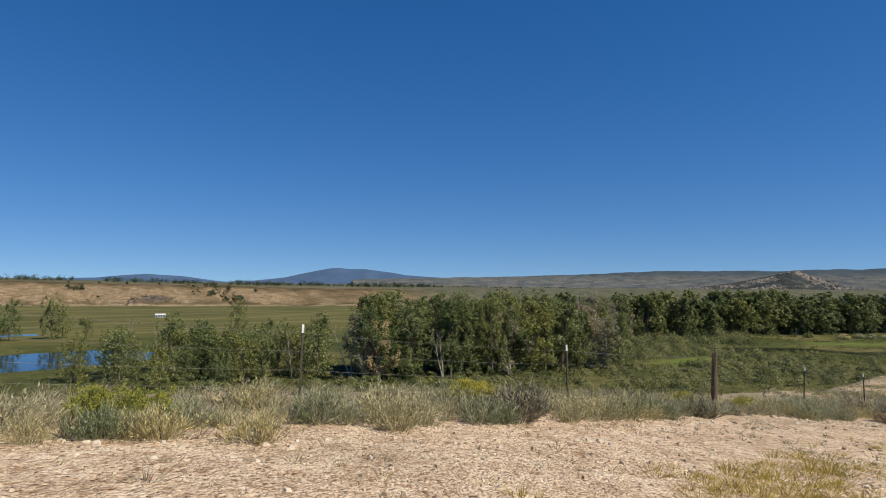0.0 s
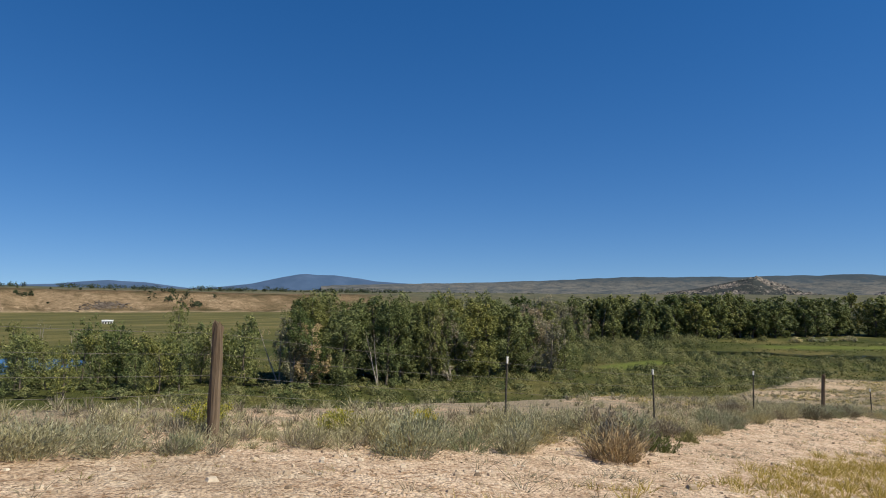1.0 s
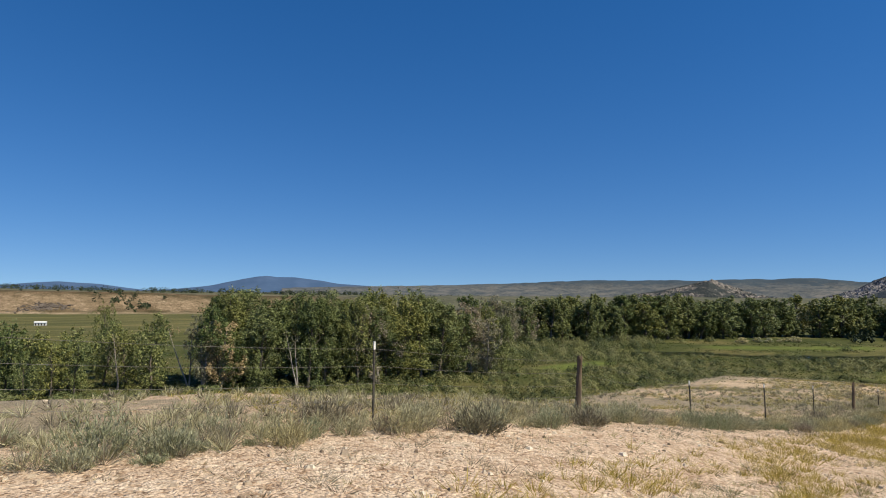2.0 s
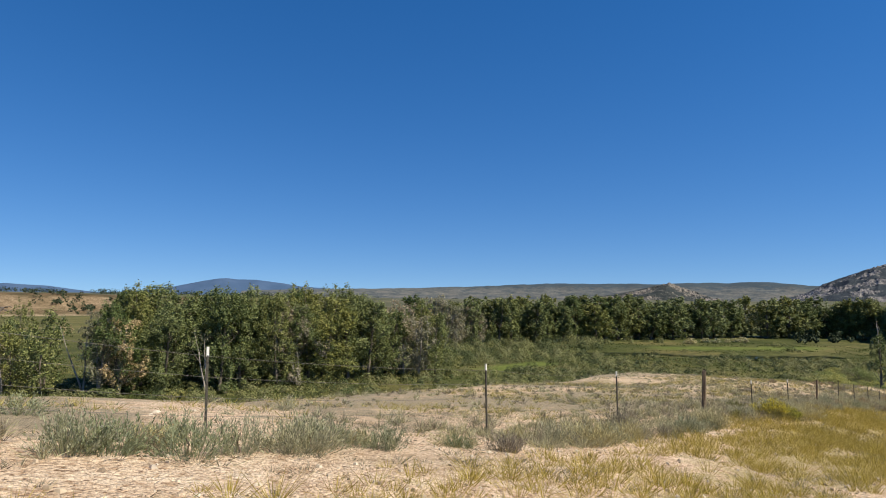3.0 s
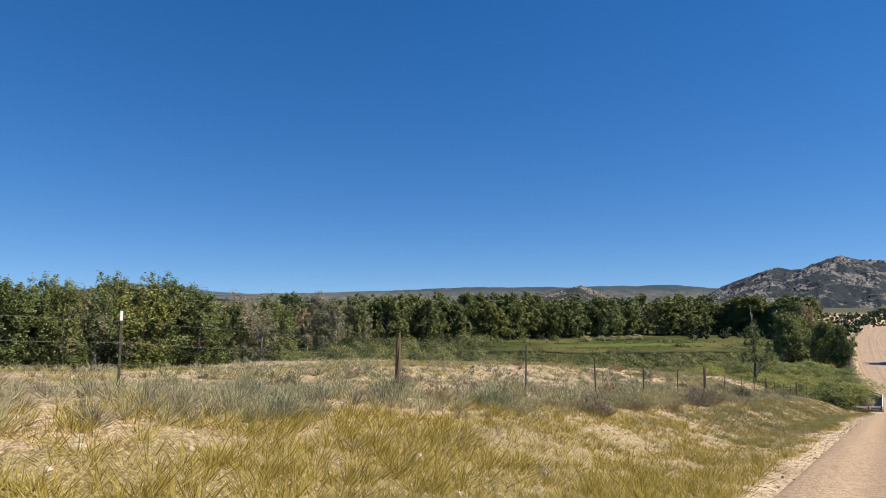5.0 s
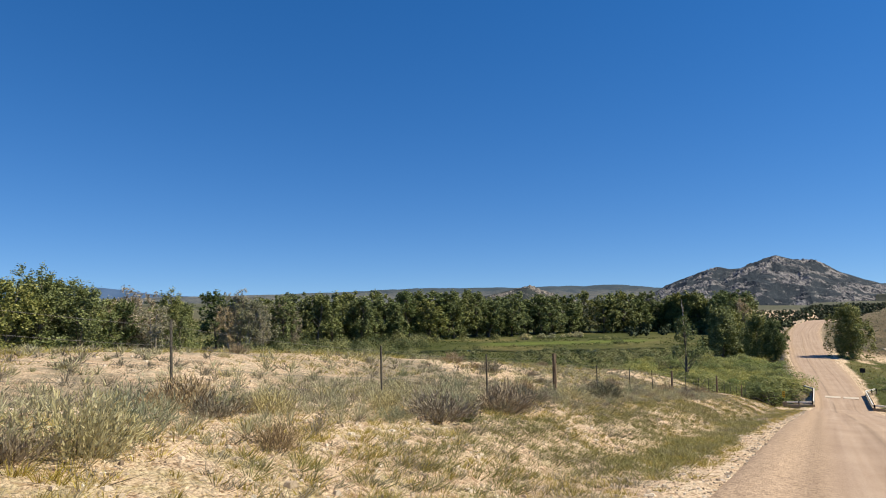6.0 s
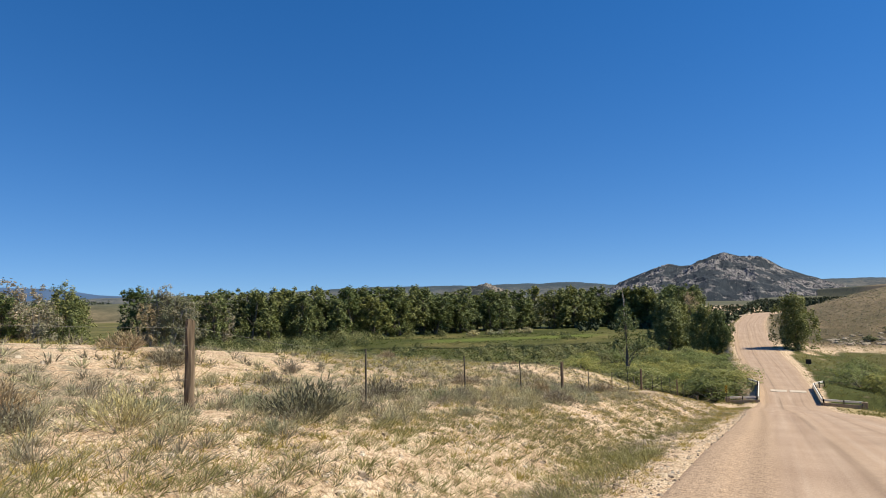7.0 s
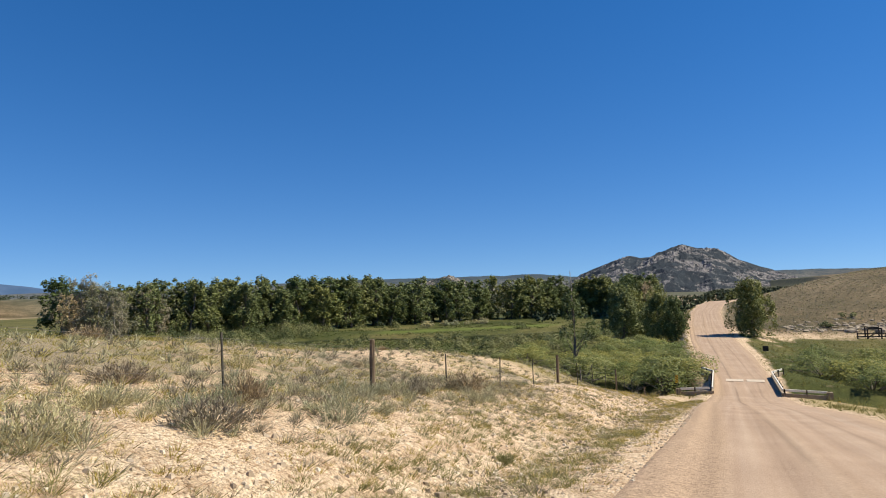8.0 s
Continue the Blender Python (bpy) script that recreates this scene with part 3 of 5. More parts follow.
def build_ground():
    xs = spaced(-6, 150, 0.72, 1.055, -4600, 4600)
    ys = spaced(1.2, 12.5, 0.27, 1.05, -3000, 4800)
    ys = np.unique(np.concatenate([ys, np.arange(760, 1320, 11.0)]))
    X, Y = np.meshgrid(xs, ys, indexing="ij")
    Z = land(X, Y)
    nx, ny = len(xs), len(ys)
    i, j = np.meshgrid(np.arange(nx - 1), np.arange(ny - 1), indexing="ij")
    a = (i * ny + j).ravel()
    f = np.stack([a, a + ny, a + ny + 1, a + 1], 1)
    me = mesh_of("ground", np.stack([X, Y, Z], -1).reshape(-1, 3), f, GROUND, True)
    r = np.hypot(X, Y)
    top, beyond = bluff(X, Y)
    edge = np.maximum(shelf_edge(X), road_y(X) + 9)
    low = ss((-4.6 - Z) / 2.2)
    green = low * ss((Y - edge) / 6) * np.where(Y > 0, 1, 0)
    green = np.maximum(green, low * ss((road_y(X) - road_half(X) - 1 - Y) / 3) * ss((X - 196) / 8) * ss((322 - X) / 14) * np.where(Y < 0, 1, 0))
    green = np.maximum(green, 0.62 * ss((Y - edge - 3) / 10) * ss((0 - Z) / 6) * np.where(Y > 0, 1, 0) * np.where(X < 200, 1, 0))
    e = road_y(X) - road_half(X) - Y
    green = np.maximum(green, 0.72 * ss((e - 0.8) / 2.0) * ss((X - 203) / 8) * ss((318 - X) / 14) * np.where(Y > -60, 1, 0))
    e2 = Y - road_y(X) - road_half(X)
    green = np.maximum(green, 0.66 * ss((e2 - 1.2) / 2.5) * ss((X - 202) / 10) * np.where(e2 < 60, 1, 0) * ss((430 - X) / 60))
    field = ss((Y - 380) / 120)
    green = green * (1 - 0.58 * field) * (1 - ss((top - 1) / 5))
    green = np.maximum(green, 0.42 * ss((beyond - 10) / 120))
    drive = np.exp(-(((Y + 4 + (X - 290) * 0.62) / 1.7) ** 2)) * ss((X - 284) / 4) * ss((326 - X) / 6)
    green = green * (1 - drive)
    gold = np.interp(X, [0, 14, 30, 46, 60, 80, 108, 128, 150, 180, 215], [0.1, 0.2, 0.3, 0.35, 0.66, 0.70, 0.28, 0.16, 0.2, 0.4, 0.4])
    reach = np.interp(X, [0, 30, 60, 80, 108, 150, 200], [3.6, 3.8, 6.5, 8.0, 7.6, 7.0, 9.0])
    gold = gold * ss((Y - 2.2) / 0.9) * ss((reach + 1.5 - Y) / 3.0) * np.where(Y > 0, 1, 0)
    gold = np.maximum(gold, 0.66 * ss((Y - 9.8) / 3) * ss((X - 105) / 20) * ss((195 - X) / 30) * np.clip(1.6 * fbm(X / 7, Y / 7, 3, 21) + 0.6, 0, 1))
    gold = np.maximum(gold, np.where(Y < -4.8, 0.8, 0) * ss((-Y - 5) / 3) * np.where(X < 215, 1, 0))
    streak = np.clip(0.55 + 1.6 * fbm(X / 160, Y / 14, 3, 27), 0, 1)
    gold = np.maximum(gold, field * (0.5 + 0.45 * streak) * ss((2 - top) / 2))
    far = np.maximum(ss((top - 0.5) / 4) * (1 - 0.75 * ss((beyond - 10) / 120)), 0.93 * (1 - drive) * ss((X - 308) / 20) * ss((-Y + 4) / 8) * np.where(Y < 20, 1, 0))
    plain = np.maximum(ss((r - 1350) / 350), np.maximum(ss((X - 640) / 150) * ss((Y - 150) / 100), np.maximum(0.30 * ss((X - 318) / 25) * np.where(Y < 0, 1, 0), np.maximum(0.85 * ss((beyond - 15) / 90) * np.where(Y > 600, 1, 0), 0.5 * field * ss((2 - top) / 2)))))
    litter = ss((Y - 8.5) / 3) * np.clip(np.interp(X, [30, 90, 120], [0.72, 0.62, 0.5]) + 1.7 * fbm(X / 5, Y / 5, 3, 23), 0, 1) * np.where(Y > 0, 1, 0)
    zone = np.stack([green, gold, far, plain], -1).reshape(-1, 4).astype(np.float32)
    layer = me.color_attributes.new("zone", "FLOAT_COLOR", "POINT")
    layer.data.foreach_set("color", zone.ravel())
    hay = 0.9 * ss((Y - 330 - 40 * fbm(X / 60, Y / 60, 2, 29)) / 60) * ss((2.5 - top) / 2.5) * ss((1500 - X) / 300) * np.where(X > -2500, 1, 0)
    at = me.attributes.new("sward", "FLOAT", "POINT")
    at.data.foreach_set("value", sward(X, Y).ravel().astype(np.float32))
    at = me.attributes.new("hay", "FLOAT", "POINT")
    at.data.foreach_set("value", hay.ravel().astype(np.float32))
    at = me.attributes.new("litter", "FLOAT", "POINT")
    at.data.foreach_set("value", np.clip(litter, 0, 1).ravel().astype(np.float32))
    return tagged(new("ground", me), "pale sandy soil, sage flats and river meadow", "ground", kind="structure")


build_ground()


def build_road():
    xs = np.concatenate([np.arange(-60, 240, 1.0), np.arange(240, 660, 3.0)])
    across = np.linspace(-1, 1, 81)
    X = np.repeat(xs[:, None], len(across), 1)
    dirx = np.gradient(xs)
    diry = np.gradient(road_y(xs))
    ln = np.hypot(dirx, diry)
    nxv, nyv = -diry / ln, dirx / ln
    half = road_half(xs) + 0.9
    PX = X + across * half[:, None] * nxv[:, None]
    PY = road_y(xs)[:, None] + across * half[:, None] * nyv[:, None]
    off = across * half[:, None]
    crown = 0.05 * (1 - across**2)
    rut = -0.03 * (np.exp(-(((off + 0.2) / 0.3) ** 2)) + np.exp(-(((off - 1.6) / 0.3) ** 2)) + np.exp(-(((off + 2.2) / 0.35) ** 2)))
    berm = 0.09 * np.exp(-(((off - half[:, None] + 0.8) / 0.35) ** 2)) * (0.6 + fbm(X / 2.5, off * 2, 3, 31))
    lip = -0.16 * ss((np.abs(across) - 0.9) / 0.1)
    Z = road_z(X) + crown + rut + berm + lip + 0.02 * fbm(X / 1.1, off * 1.5, 3, 33)
    n, k = X.shape
    i, j = np.meshgrid(np.arange(n - 1), np.arange(k - 1), indexing="ij")
    a = (i * k + j).ravel()
    me = mesh_of("road", np.stack([PX, PY, Z], -1).reshape(-1, 3), np.stack([a, a + k, a + k + 1, a + 1], 1), ROAD, True)
    loose = ss((off - (half[:, None] - 2.0)) / 0.5) * 0.9 + 0.45 * np.exp(-(((off - 0.75) / 0.35) ** 2)) * (fbm(X / 9, off, 3, 35) + 0.7) + 0.7 * ss((-off - half[:, None] + 1.5) / 0.6)
    at = me.attributes.new("across", "FLOAT", "POINT")
    at.data.foreach_set("value", np.clip(loose, 0, 1).ravel().astype(np.float32))
    wander = 0.25 * np.sin(X / 31) + 0.2 * fbm(X / 12, 0 * off, 2, 39)
    line = 0.62 * np.exp(-(((off - 1.15 - wander) / 0.12) ** 2)) * ss((fbm(X / 6, off, 3, 36) + 0.35) / 0.4)
    line = line + 0.33 * np.exp(-(((off - half[:, None] + 1.5 + 0.3 * wander) / 0.2) ** 2)) + 0.4 * np.exp(-(((off + 1.5 + wander) / 0.12) ** 2))
    at = me.attributes.new("track", "FLOAT", "POINT")
    at.data.foreach_set("value", np.clip(line, 0, 1).ravel().astype(np.float32))
    at = me.attributes.new("lateral", "FLOAT", "POINT")
    at.data.foreach_set("value", (off + 0.25 * np.sin(X / 23)).ravel().astype(np.float32))
    return tagged(new("road", me), "packed pinkish gravel road with wheel tracks", "road", kind="structure")


build_road()


def build_water():
    bm = bmesh.new()
    bmesh.ops.create_grid(bm, x_segments=2, y_segments=2, size=1, matrix=Matrix.Translation((100, 200, -9.0)) @ Matrix.Diagonal((520, 330, 1, 1)))
    me = bpy.data.meshes.new("water")
    bm.to_mesh(me)
    bm.free()
    me.materials.append(WATER)
    return tagged(new("water", me), "calm dark river water reflecting the sky", "water", kind="structure")


build_water()


def polar_range(name, label, mat, phi0, phi1, nphi, r0, r1, nr, height):
    """A range of hills round the far edge of the land: height(phi in degrees, t from foot 0 to back 1)."""
    phi = np.linspace(phi0, phi1, nphi)
    t = np.linspace(0, 1, nr)
    P, T = np.meshgrid(phi, t, indexing="ij")
    R = r0 + (r1 - r0) * T
    X, Y = R * np.cos(np.radians(P)), R * np.sin(np.radians(P))
    Z = height(P, T, X, Y)
    i, j = np.meshgrid(np.arange(nphi - 1), np.arange(nr - 1), indexing="ij")
    a = (i * nr + j).ravel()
    me = mesh_of(name, np.stack([X, Y, Z], -1).reshape(-1, 3), np.stack([a, a + nr, a + nr + 1, a + 1], 1), mat, True)
    return tagged(new(name, me), label, "mountain", kind="structure")


def ridge_height(P, T, X, Y):
    crest = np.interp(P, [-14, -5, 5, 12, 15.4, 20, 27, 33, 38, 46, 54, 60], [126, 134, 128, 138, 162, 156, 150, 152, 132, 112, 100, 84])
    crest = crest + 6 * fbm(P * 0.9, 0 * P, 3, 41)
    rise = 0.30 * ss(T / 0.5) + 0.70 * ss((T - 0.55) / 0.3)
    spur = 1 - 0.5 * np.abs(fbm(X / 260, Y / 260, 4, 43)) * ss((1 - T) / 0.3)
    return -10 + (crest + 10) * rise * spur - 60 * ss((T - 0.9) / 0.1)


def blue_height(P, T, X, Y):
    crest = np.interp(P, [49, 51, 55, 57, 58.8, 60.3, 61.3, 62, 63.3, 66, 69, 71, 71.9, 74.6, 77.2, 79, 81, 90],
                      [84, 104, 124, 150, 168, 166, 174, 168, 148, 97, 70, 62, 70, 100, 108, 96, 78, 50])
    rise = ss(T / 0.75)
    return 30 + (crest - 30) * rise * (1 - 0.12 * fbm(X / 300, Y / 300, 4, 45) * ss((1 - T) / 0.25)) - 80 * ss((T - 0.92) / 0.08)


polar_range("mountain_ridge", "long grey-green sagebrush ridge across the valley, haze in its colour", RIDGE, -14, 60, 300, 2700, 4450, 60, ridge_height)
polar_range("mountain_far", "distant forested mountain, dusky blue from haze in its colour", HAZY_FOREST, 49, 92, 220, 4150, 4720, 26, blue_height)


def rocky_hill(name, label, mat, cx, cy, toward, along, deep, nu, nv, profile, seed, crag):
    """A crag-strewn hill: profile(u) is its skyline over u metres across, falling away toward and behind."""
    u = np.linspace(-along, along, nu)
    v = np.linspace(-1, 1, nv)
    U, V = np.meshgrid(u, v, indexing="ij")
    c, s = math.cos(toward), math.sin(toward)
    D = V * deep
    wob = U + 0.18 * deep * fbm(U / 160, D / 160, 3, seed)
    sky_h = profile(wob)
    fall = np.clip(1 - np.abs(V) ** 1.15, 0, 1)
    ribs = np.abs(fbm(U / 90, D / 240, 4, seed + 3)) * 2
    Z = sky_h * fall * (1 - 0.45 * ribs * (1 - fall) ** 0.5)
    craggy = ss((fbm(U / 70, D / 70, 3, seed + 5) + 0.12) / 0.25) * ss(Z / 30)
    Z = Z + crag * craggy * (np.abs(fbm(U / 15, D / 15, 4, seed + 7)) * 2.2 - 0.3) * ss((1 - np.abs(V)) / 0.1)
    Z = Z - 22 * ss((np.abs(V) - 0.8) / 0.2)
    X, Y = cx + D * c - U * s, cy + D * s + U * c
    i, j = np.meshgrid(np.arange(nu - 1), np.arange(nv - 1), indexing="ij")
    a = (i * nv + j).ravel()
    me = mesh_of(name, np.stack([X, Y, Z + 6], -1).reshape(-1, 3), np.stack([a, a + nv, a + nv + 1, a + 1], 1), mat, False)
    at = me.attributes.new("rock", "FLOAT", "POINT")
    at.data.foreach_set("value", craggy.ravel().astype(np.float32))
    return tagged(new(name, me), label, "mountain", kind="structure")


def mountain_profile(u):
    return np.interp(u, [-620, -430, -254, -172, -64, -10, 35, 80, 130, 170, 205, 249, 287, 345, 398, 440, 513, 643, 800],
                     [10, 34, 66, 102, 144, 176, 199, 206, 210, 226, 222, 198, 176, 172, 185, 176, 142, 68, 14])


def knoll_profile(u):
    return np.interp(u, [-420, -260, -180, -120, -70, -25, 0, 25, 60, 110, 180, 260, 420], [4, 16, 28, 44, 62, 76, 86, 80, 70, 60, 46, 30, 6])


rocky_hill("mountain_granite", "rugged grey granite mountain dotted with dark pines, blued by painted haze", GRANITE, 3115, 0, 0.03, 800, 620, 330, 150, mountain_profile, 51, 16)
rocky_hill("hill_boulders", "low boulder-strewn rocky knoll", KNOLL_ROCK, 2088, 869, math.atan2(869, 2030), 420, 330, 240, 110, knoll_profile, 71, 15)


# ---- trees ----
def tree_parts(rng, tall, spread, lobes, leaves, leaf_size, bare=0.25, stem=0.32, twin=1):
    """Trunk with limbs and a crown of leaf sprays gathered in uneven lobes."""
    wood, centres = [], []
    forks = []
    for k in range(twin):
        lean = rng.normal(0, 0.05, 2) * tall + (rng.normal(0, 0.10, 2) * tall if twin > 1 else 0)
        pts = [(0.3 * k, 0.2 * k, -0.6)]
        for q in (0.15, 0.35, 0.6, 0.9):
            pts.append((lean[0] * q + rng.normal(0, 0.12), lean[1] * q + rng.normal(0, 0.12), tall * q))
        wood.append(tube(pts, [stem * 1.25, stem, stem * 0.8, stem * 0.5, stem * 0.12], 7))
        forks.append(pts)
    boughs = max(8, int(lobes / 2.7))
    for i in range(boughs):
        h = bare + (0.90 - bare) * rng.uniform() ** 0.85
        pts = forks[i % len(forks)]
        base = np.array([np.interp(h * 0.8 * tall, [p[2] for p in pts], [p[a] for p in pts]) for a in (0, 1)])
        reach = spread * (0.30 + 0.75 * math.sin(math.pi * min(1, 0.18 + 0.86 * h))) * rng.uniform(0.2, 0.95)
        a = 2.4 * i + rng.uniform(-0.6, 0.6)
        c = np.array([base[0] + reach * math.cos(a), base[1] + reach * math.sin(a), h * tall])
        centres.append((c, spread * rng.uniform(0.26, 0.46) * (1.15 - 0.40 * h)))
        if i % 2 == 0:
            z0 = max(0.12 * tall, c[2] - 0.22 * tall)
            b0 = [np.interp(z0, [p[2] for p in pts], [p[k] for p in pts]) for k in (0, 1)]
            mid = (0.5 * (b0[0] + c[0]), 0.5 * (b0[1] + c[1]), z0 + 0.45 * (c[2] - z0))
            wood.append(tube([(b0[0], b0[1], z0), mid, tuple(c)], [stem * 0.3, stem * 0.2, stem * 0.06], 5))
    # every bough carries a handful of billowing clumps with gaps between them
    spots, faces_out = [], []
    clumps = 6
    each = max(4, leaves // (boughs * clumps))
    for c, r in centres:
        away = np.array([c[0], c[1], 0.0]) / (np.linalg.norm(c[:2]) + 1.0)
        for d in rand_unit(rng, clumps) + 0.45 * away + [0, 0, 0.25]:
            middle = c + d * r * [0.85, 0.85, 1.5]
            rr = r * rng.uniform(0.38, 0.68)
            q = rand_unit(rng, each)
            q[:, 2] = np.where(q[:, 2] < -0.35, -q[:, 2], q[:, 2])
            stray = np.where(rng.uniform(size=(each, 1)) < 0.12, 1.4, 1.0)
            spots.append(middle + q * rr * rng.uniform(0.35, 1.1, (each, 1)) * stray * [0.8, 0.8, 1.9])
            faces_out.append(q + 0.35 * away + [0, 0, 0.3])
    spots = np.concatenate(spots)
    spots[:, 2] = np.maximum(spots[:, 2], 0.4)
    return joined(wood), leaf_cloud(rng, spots, leaf_size, 0.0, np.concatenate(faces_out), True)


def make_tree(name, label, group, seed, tall, spread, lobes, leaves, leaf_size, leaf_mat, wood_mat=BARK, bare=0.2, stem=0.32, twin=1):
    rng = np.random.default_rng(seed)
    (wv, wf), (lv, lf) = tree_parts(rng, tall, spread, lobes, leaves, leaf_size, bare, stem, twin)
    root = tagged(new(name), label, "tree", group)
    child("trunk", mesh_of("trunk", wv, wf, wood_mat, True), root)
    child("crown", mesh_of("crown", lv, lf, leaf_mat), root)
    return root


def stand(ob, x, y, size=1.0, turn=0.0, sink=0.1, wide=1.0):
    m = Matrix.Translation((x, y, land_at(x, y) - sink)) @ Matrix.Rotation(turn, 4, "Z") @ Matrix.Diagonal((size * wide, size * wide, size, 1))
    return m


class Grower:
    """Puts the first of a kind where it is wanted and copies it for every later place."""

    def __init__(self, kinds):
        self.kinds, self.used = kinds, set()

    def put(self, k, x, y, size=1.0, turn=0.0, sink=0.1, wide=1.0):
        ob = self.kinds[k % len(self.kinds)]
        m = stand(ob, x, y, size, turn, sink, wide)
        if ob in self.used:
            return copy_thing(ob, m)
        self.used.add(ob)
        ob.matrix_basis = m
        return ob


rng = np.random.default_rng(7)
GREEN_LABEL = "tall dark green cottonwood tree on the river flat"
cottonwoods = Grower([make_tree("cottonwood_tree", GREEN_LABEL, "cottonwoods by the river", 100 + i, 24, 4.9, 130, 13500, 0.23, LEAF, bare=0.02) for i in range(5)])
far_woods = Grower([make_tree("cottonwood_tree", GREEN_LABEL, "cottonwoods along the far bank", 200 + i, 23, 4.2, 96, 4400, 0.38, LEAF, bare=0.0) for i in range(4)])
grey_woods = Grower([make_tree("withered_tree", "half-dead cottonwood with grey brown twigs", "withered cottonwoods", 300 + i, 22, 4.2, 90, 6400, 0.24, LEAF_DRY, DEADWOOD, 0.12, 0.3, 2) for i in range(2)])
small_trees = Grower([make_tree("young_tree", "young green cottonwood among the willows", "young trees", 400 + i, 14, 3.8, 60, 3300, 0.24, LEAF, bare=0.06, stem=0.2) for i in range(3)])

# the near grove, front row first
for i in range(31):
    u = (i % 12 + rng.uniform(-0.35, 0.35)) / 11
    row = i // 12
    x = 99 + 90 * u + rng.normal(0, 1.5) + 7 * row
    y = 167 - 26 * u + 9 * row + rng.normal(0, 2)
    high = np.interp(x, [95, 108, 126, 160, 192], [0.91, 0.94, 1.09, 1.035, 0.89])
    if (i % 12) in (0, 10) and row == 0:
        grey_woods.put(i, x, y, high * 1.02, rng.uniform(0, 6.28), wide=1.15)
    else:
        cottonwoods.put(i, x, y, high * rng.uniform(0.94, 1.04), rng.uniform(0, 6.28), wide=rng.uniform(1.05, 1.3))
# pale dead snag before the grove
snag = make_tree("dead_tree", "slender bleached dead tree before the grove", "", 333, 17, 2.6, 22, 160, 0.2, LEAF_DRY, DEADWOOD, 0.25, 0.22, 2)
snag.matrix_basis = stand(snag, 121, 153)
bleached = Grower([make_tree("dead_tree", "bare grey dead tree among willows on the flat", "dead trees", 340 + i, 17, 2.6, 40, 620, 0.16, LEAF_DRY, DEADWOOD, 0.25, 0.2, 2) for i in range(2)])
for k, x, y, s in ((0, 46, 224, 1.15), (1, 57, 226, 0.95), (0, 60, 222, 0.8), (1, 69, 226, 0.9), (1, 98, 170, 1.15), (0, 84, 182, 0.8)):
    bleached.put(k, x, y, s, rng.uniform(0, 6.28))

for k, x, y, s in ((0, 278, 224, 0.98), (1, 284, 220, 1.1), (0, 290, 217, 1.0), (1, 286, 227, 1.12), (1, 184, 147, 0.98), (0, 104, 164, 0.92), (1, 146, 149, 0.95)):
    grey_woods.put(k, x, y, s, rng.uniform(0, 6.28), wide=1.2)

# belt of woods behind the meadow
belt_x = [286, 330, 372, 420, 470, 515, 560, 590, 585, 560, 530]
belt_y = [236, 226, 212, 196, 180, 160, 130, 100, 74, 52, 40]
for i in range(116):
    u = (i % 58 + rng.uniform(-0.4, 0.4)) / 57 * (len(belt_x) - 1)
    row = i // 58
    x = np.interp(u, range(len(belt_x)), belt_x) + 6 * row + rng.normal(0, 3)
    y = np.interp(u, range(len(belt_x)), belt_y) + 10 * row + rng.normal(0, 3)
    if i in (2, 4, 5, 57):
        grey_woods.put(i, x, y, 1.0 + 0.1 * rng.normal(), rng.uniform(0, 6.28), wide=1.2)
    else:
        far_woods.put(i, x, y, rng.uniform(0.92, 1.18), rng.uniform(0, 6.28), wide=rng.uniform(1.2, 1.55))

# trees by the bridge and the road beyond it
roadside = Grower([make_tree("roadside_tree", "bushy dark green tree beside the gravel road", "roadside trees", 500 + i, 14, 4.8, 190, 14500, 0.30, LEAF, bare=0.0, stem=0.28, twin=2) for i in range(2)])
for k, x, y, s, w in ((0, 339, 31.5, 1.18, 1.1), (1, 346, 28, 1.05, 1.0), (1, 318, 13.6, 0.8, 0.9), (0, 324, 19, 0.86, 0.85), (1, 300, -6.6, 0.92, 1.0)):
    roadside.put(k, x, y, s, rng.uniform(0, 6.28), wide=w)
lone = make_tree("thin_tree", "thin half-bare tree with a broken dead top", "", 520, 17, 3.3, 52, 3000, 0.21, LEAF, BARK, 0.30, 0.36, 1)
spike_v, spike_f = joined([tube([(0, 0, 14), (0.3, 0.1, 17.5), (0.1, 0.3, 20.5)], [0.14, 0.09, 0.02], 5), tube([(0.3, 0.1, 17.2), (1.3, 0.5, 18.6), (1.7, 0.4, 19.8)], [0.06, 0.04, 0.01], 4), tube([(0.2, 0.1, 16.4), (-0.9, -0.4, 17.8), (-1.5, -0.2, 18.9)], [0.06, 0.04, 0.01], 4)])
child("dead_top", mesh_of("dead_top", spike_v, spike_f, DEADWOOD, True), lone, "bleached broken treetop")
lone.matrix_basis = stand(lone, 244, 28)

# scattered trees on the flat upstream
for k, x, y, s in ((0, 38, 206, 1.15), (1, 44, 212, 1.0), (2, 58, 202, 1.2), (0, 64, 208, 0.9), (1, 91, 178, 1.4), (2, 86, 184, 1.0), (0, 124, 338, 1.35), (1, 24, 388, 1.45), (2, 16, 392, 1.3),
                   (0, 42, 388, 1.45), (1, 48, 394, 1.2), (2, 57, 376, 0.8), (0, 30, 215, 0.8), (1, 72, 196, 0.75), (2, 4, 240, 1.0), (1, -8, 380, 1.3), (2, -20, 396, 1.4), (0, -34, 384, 1.3)):
    small_trees.put(k, x, y, s, rng.uniform(0, 6.28))
for i in range(26):
    small_trees.put(i, rng.uniform(28, 96), rng.uniform(176, 225), rng.uniform(0.75, 1.2), rng.uniform(0, 6.28))


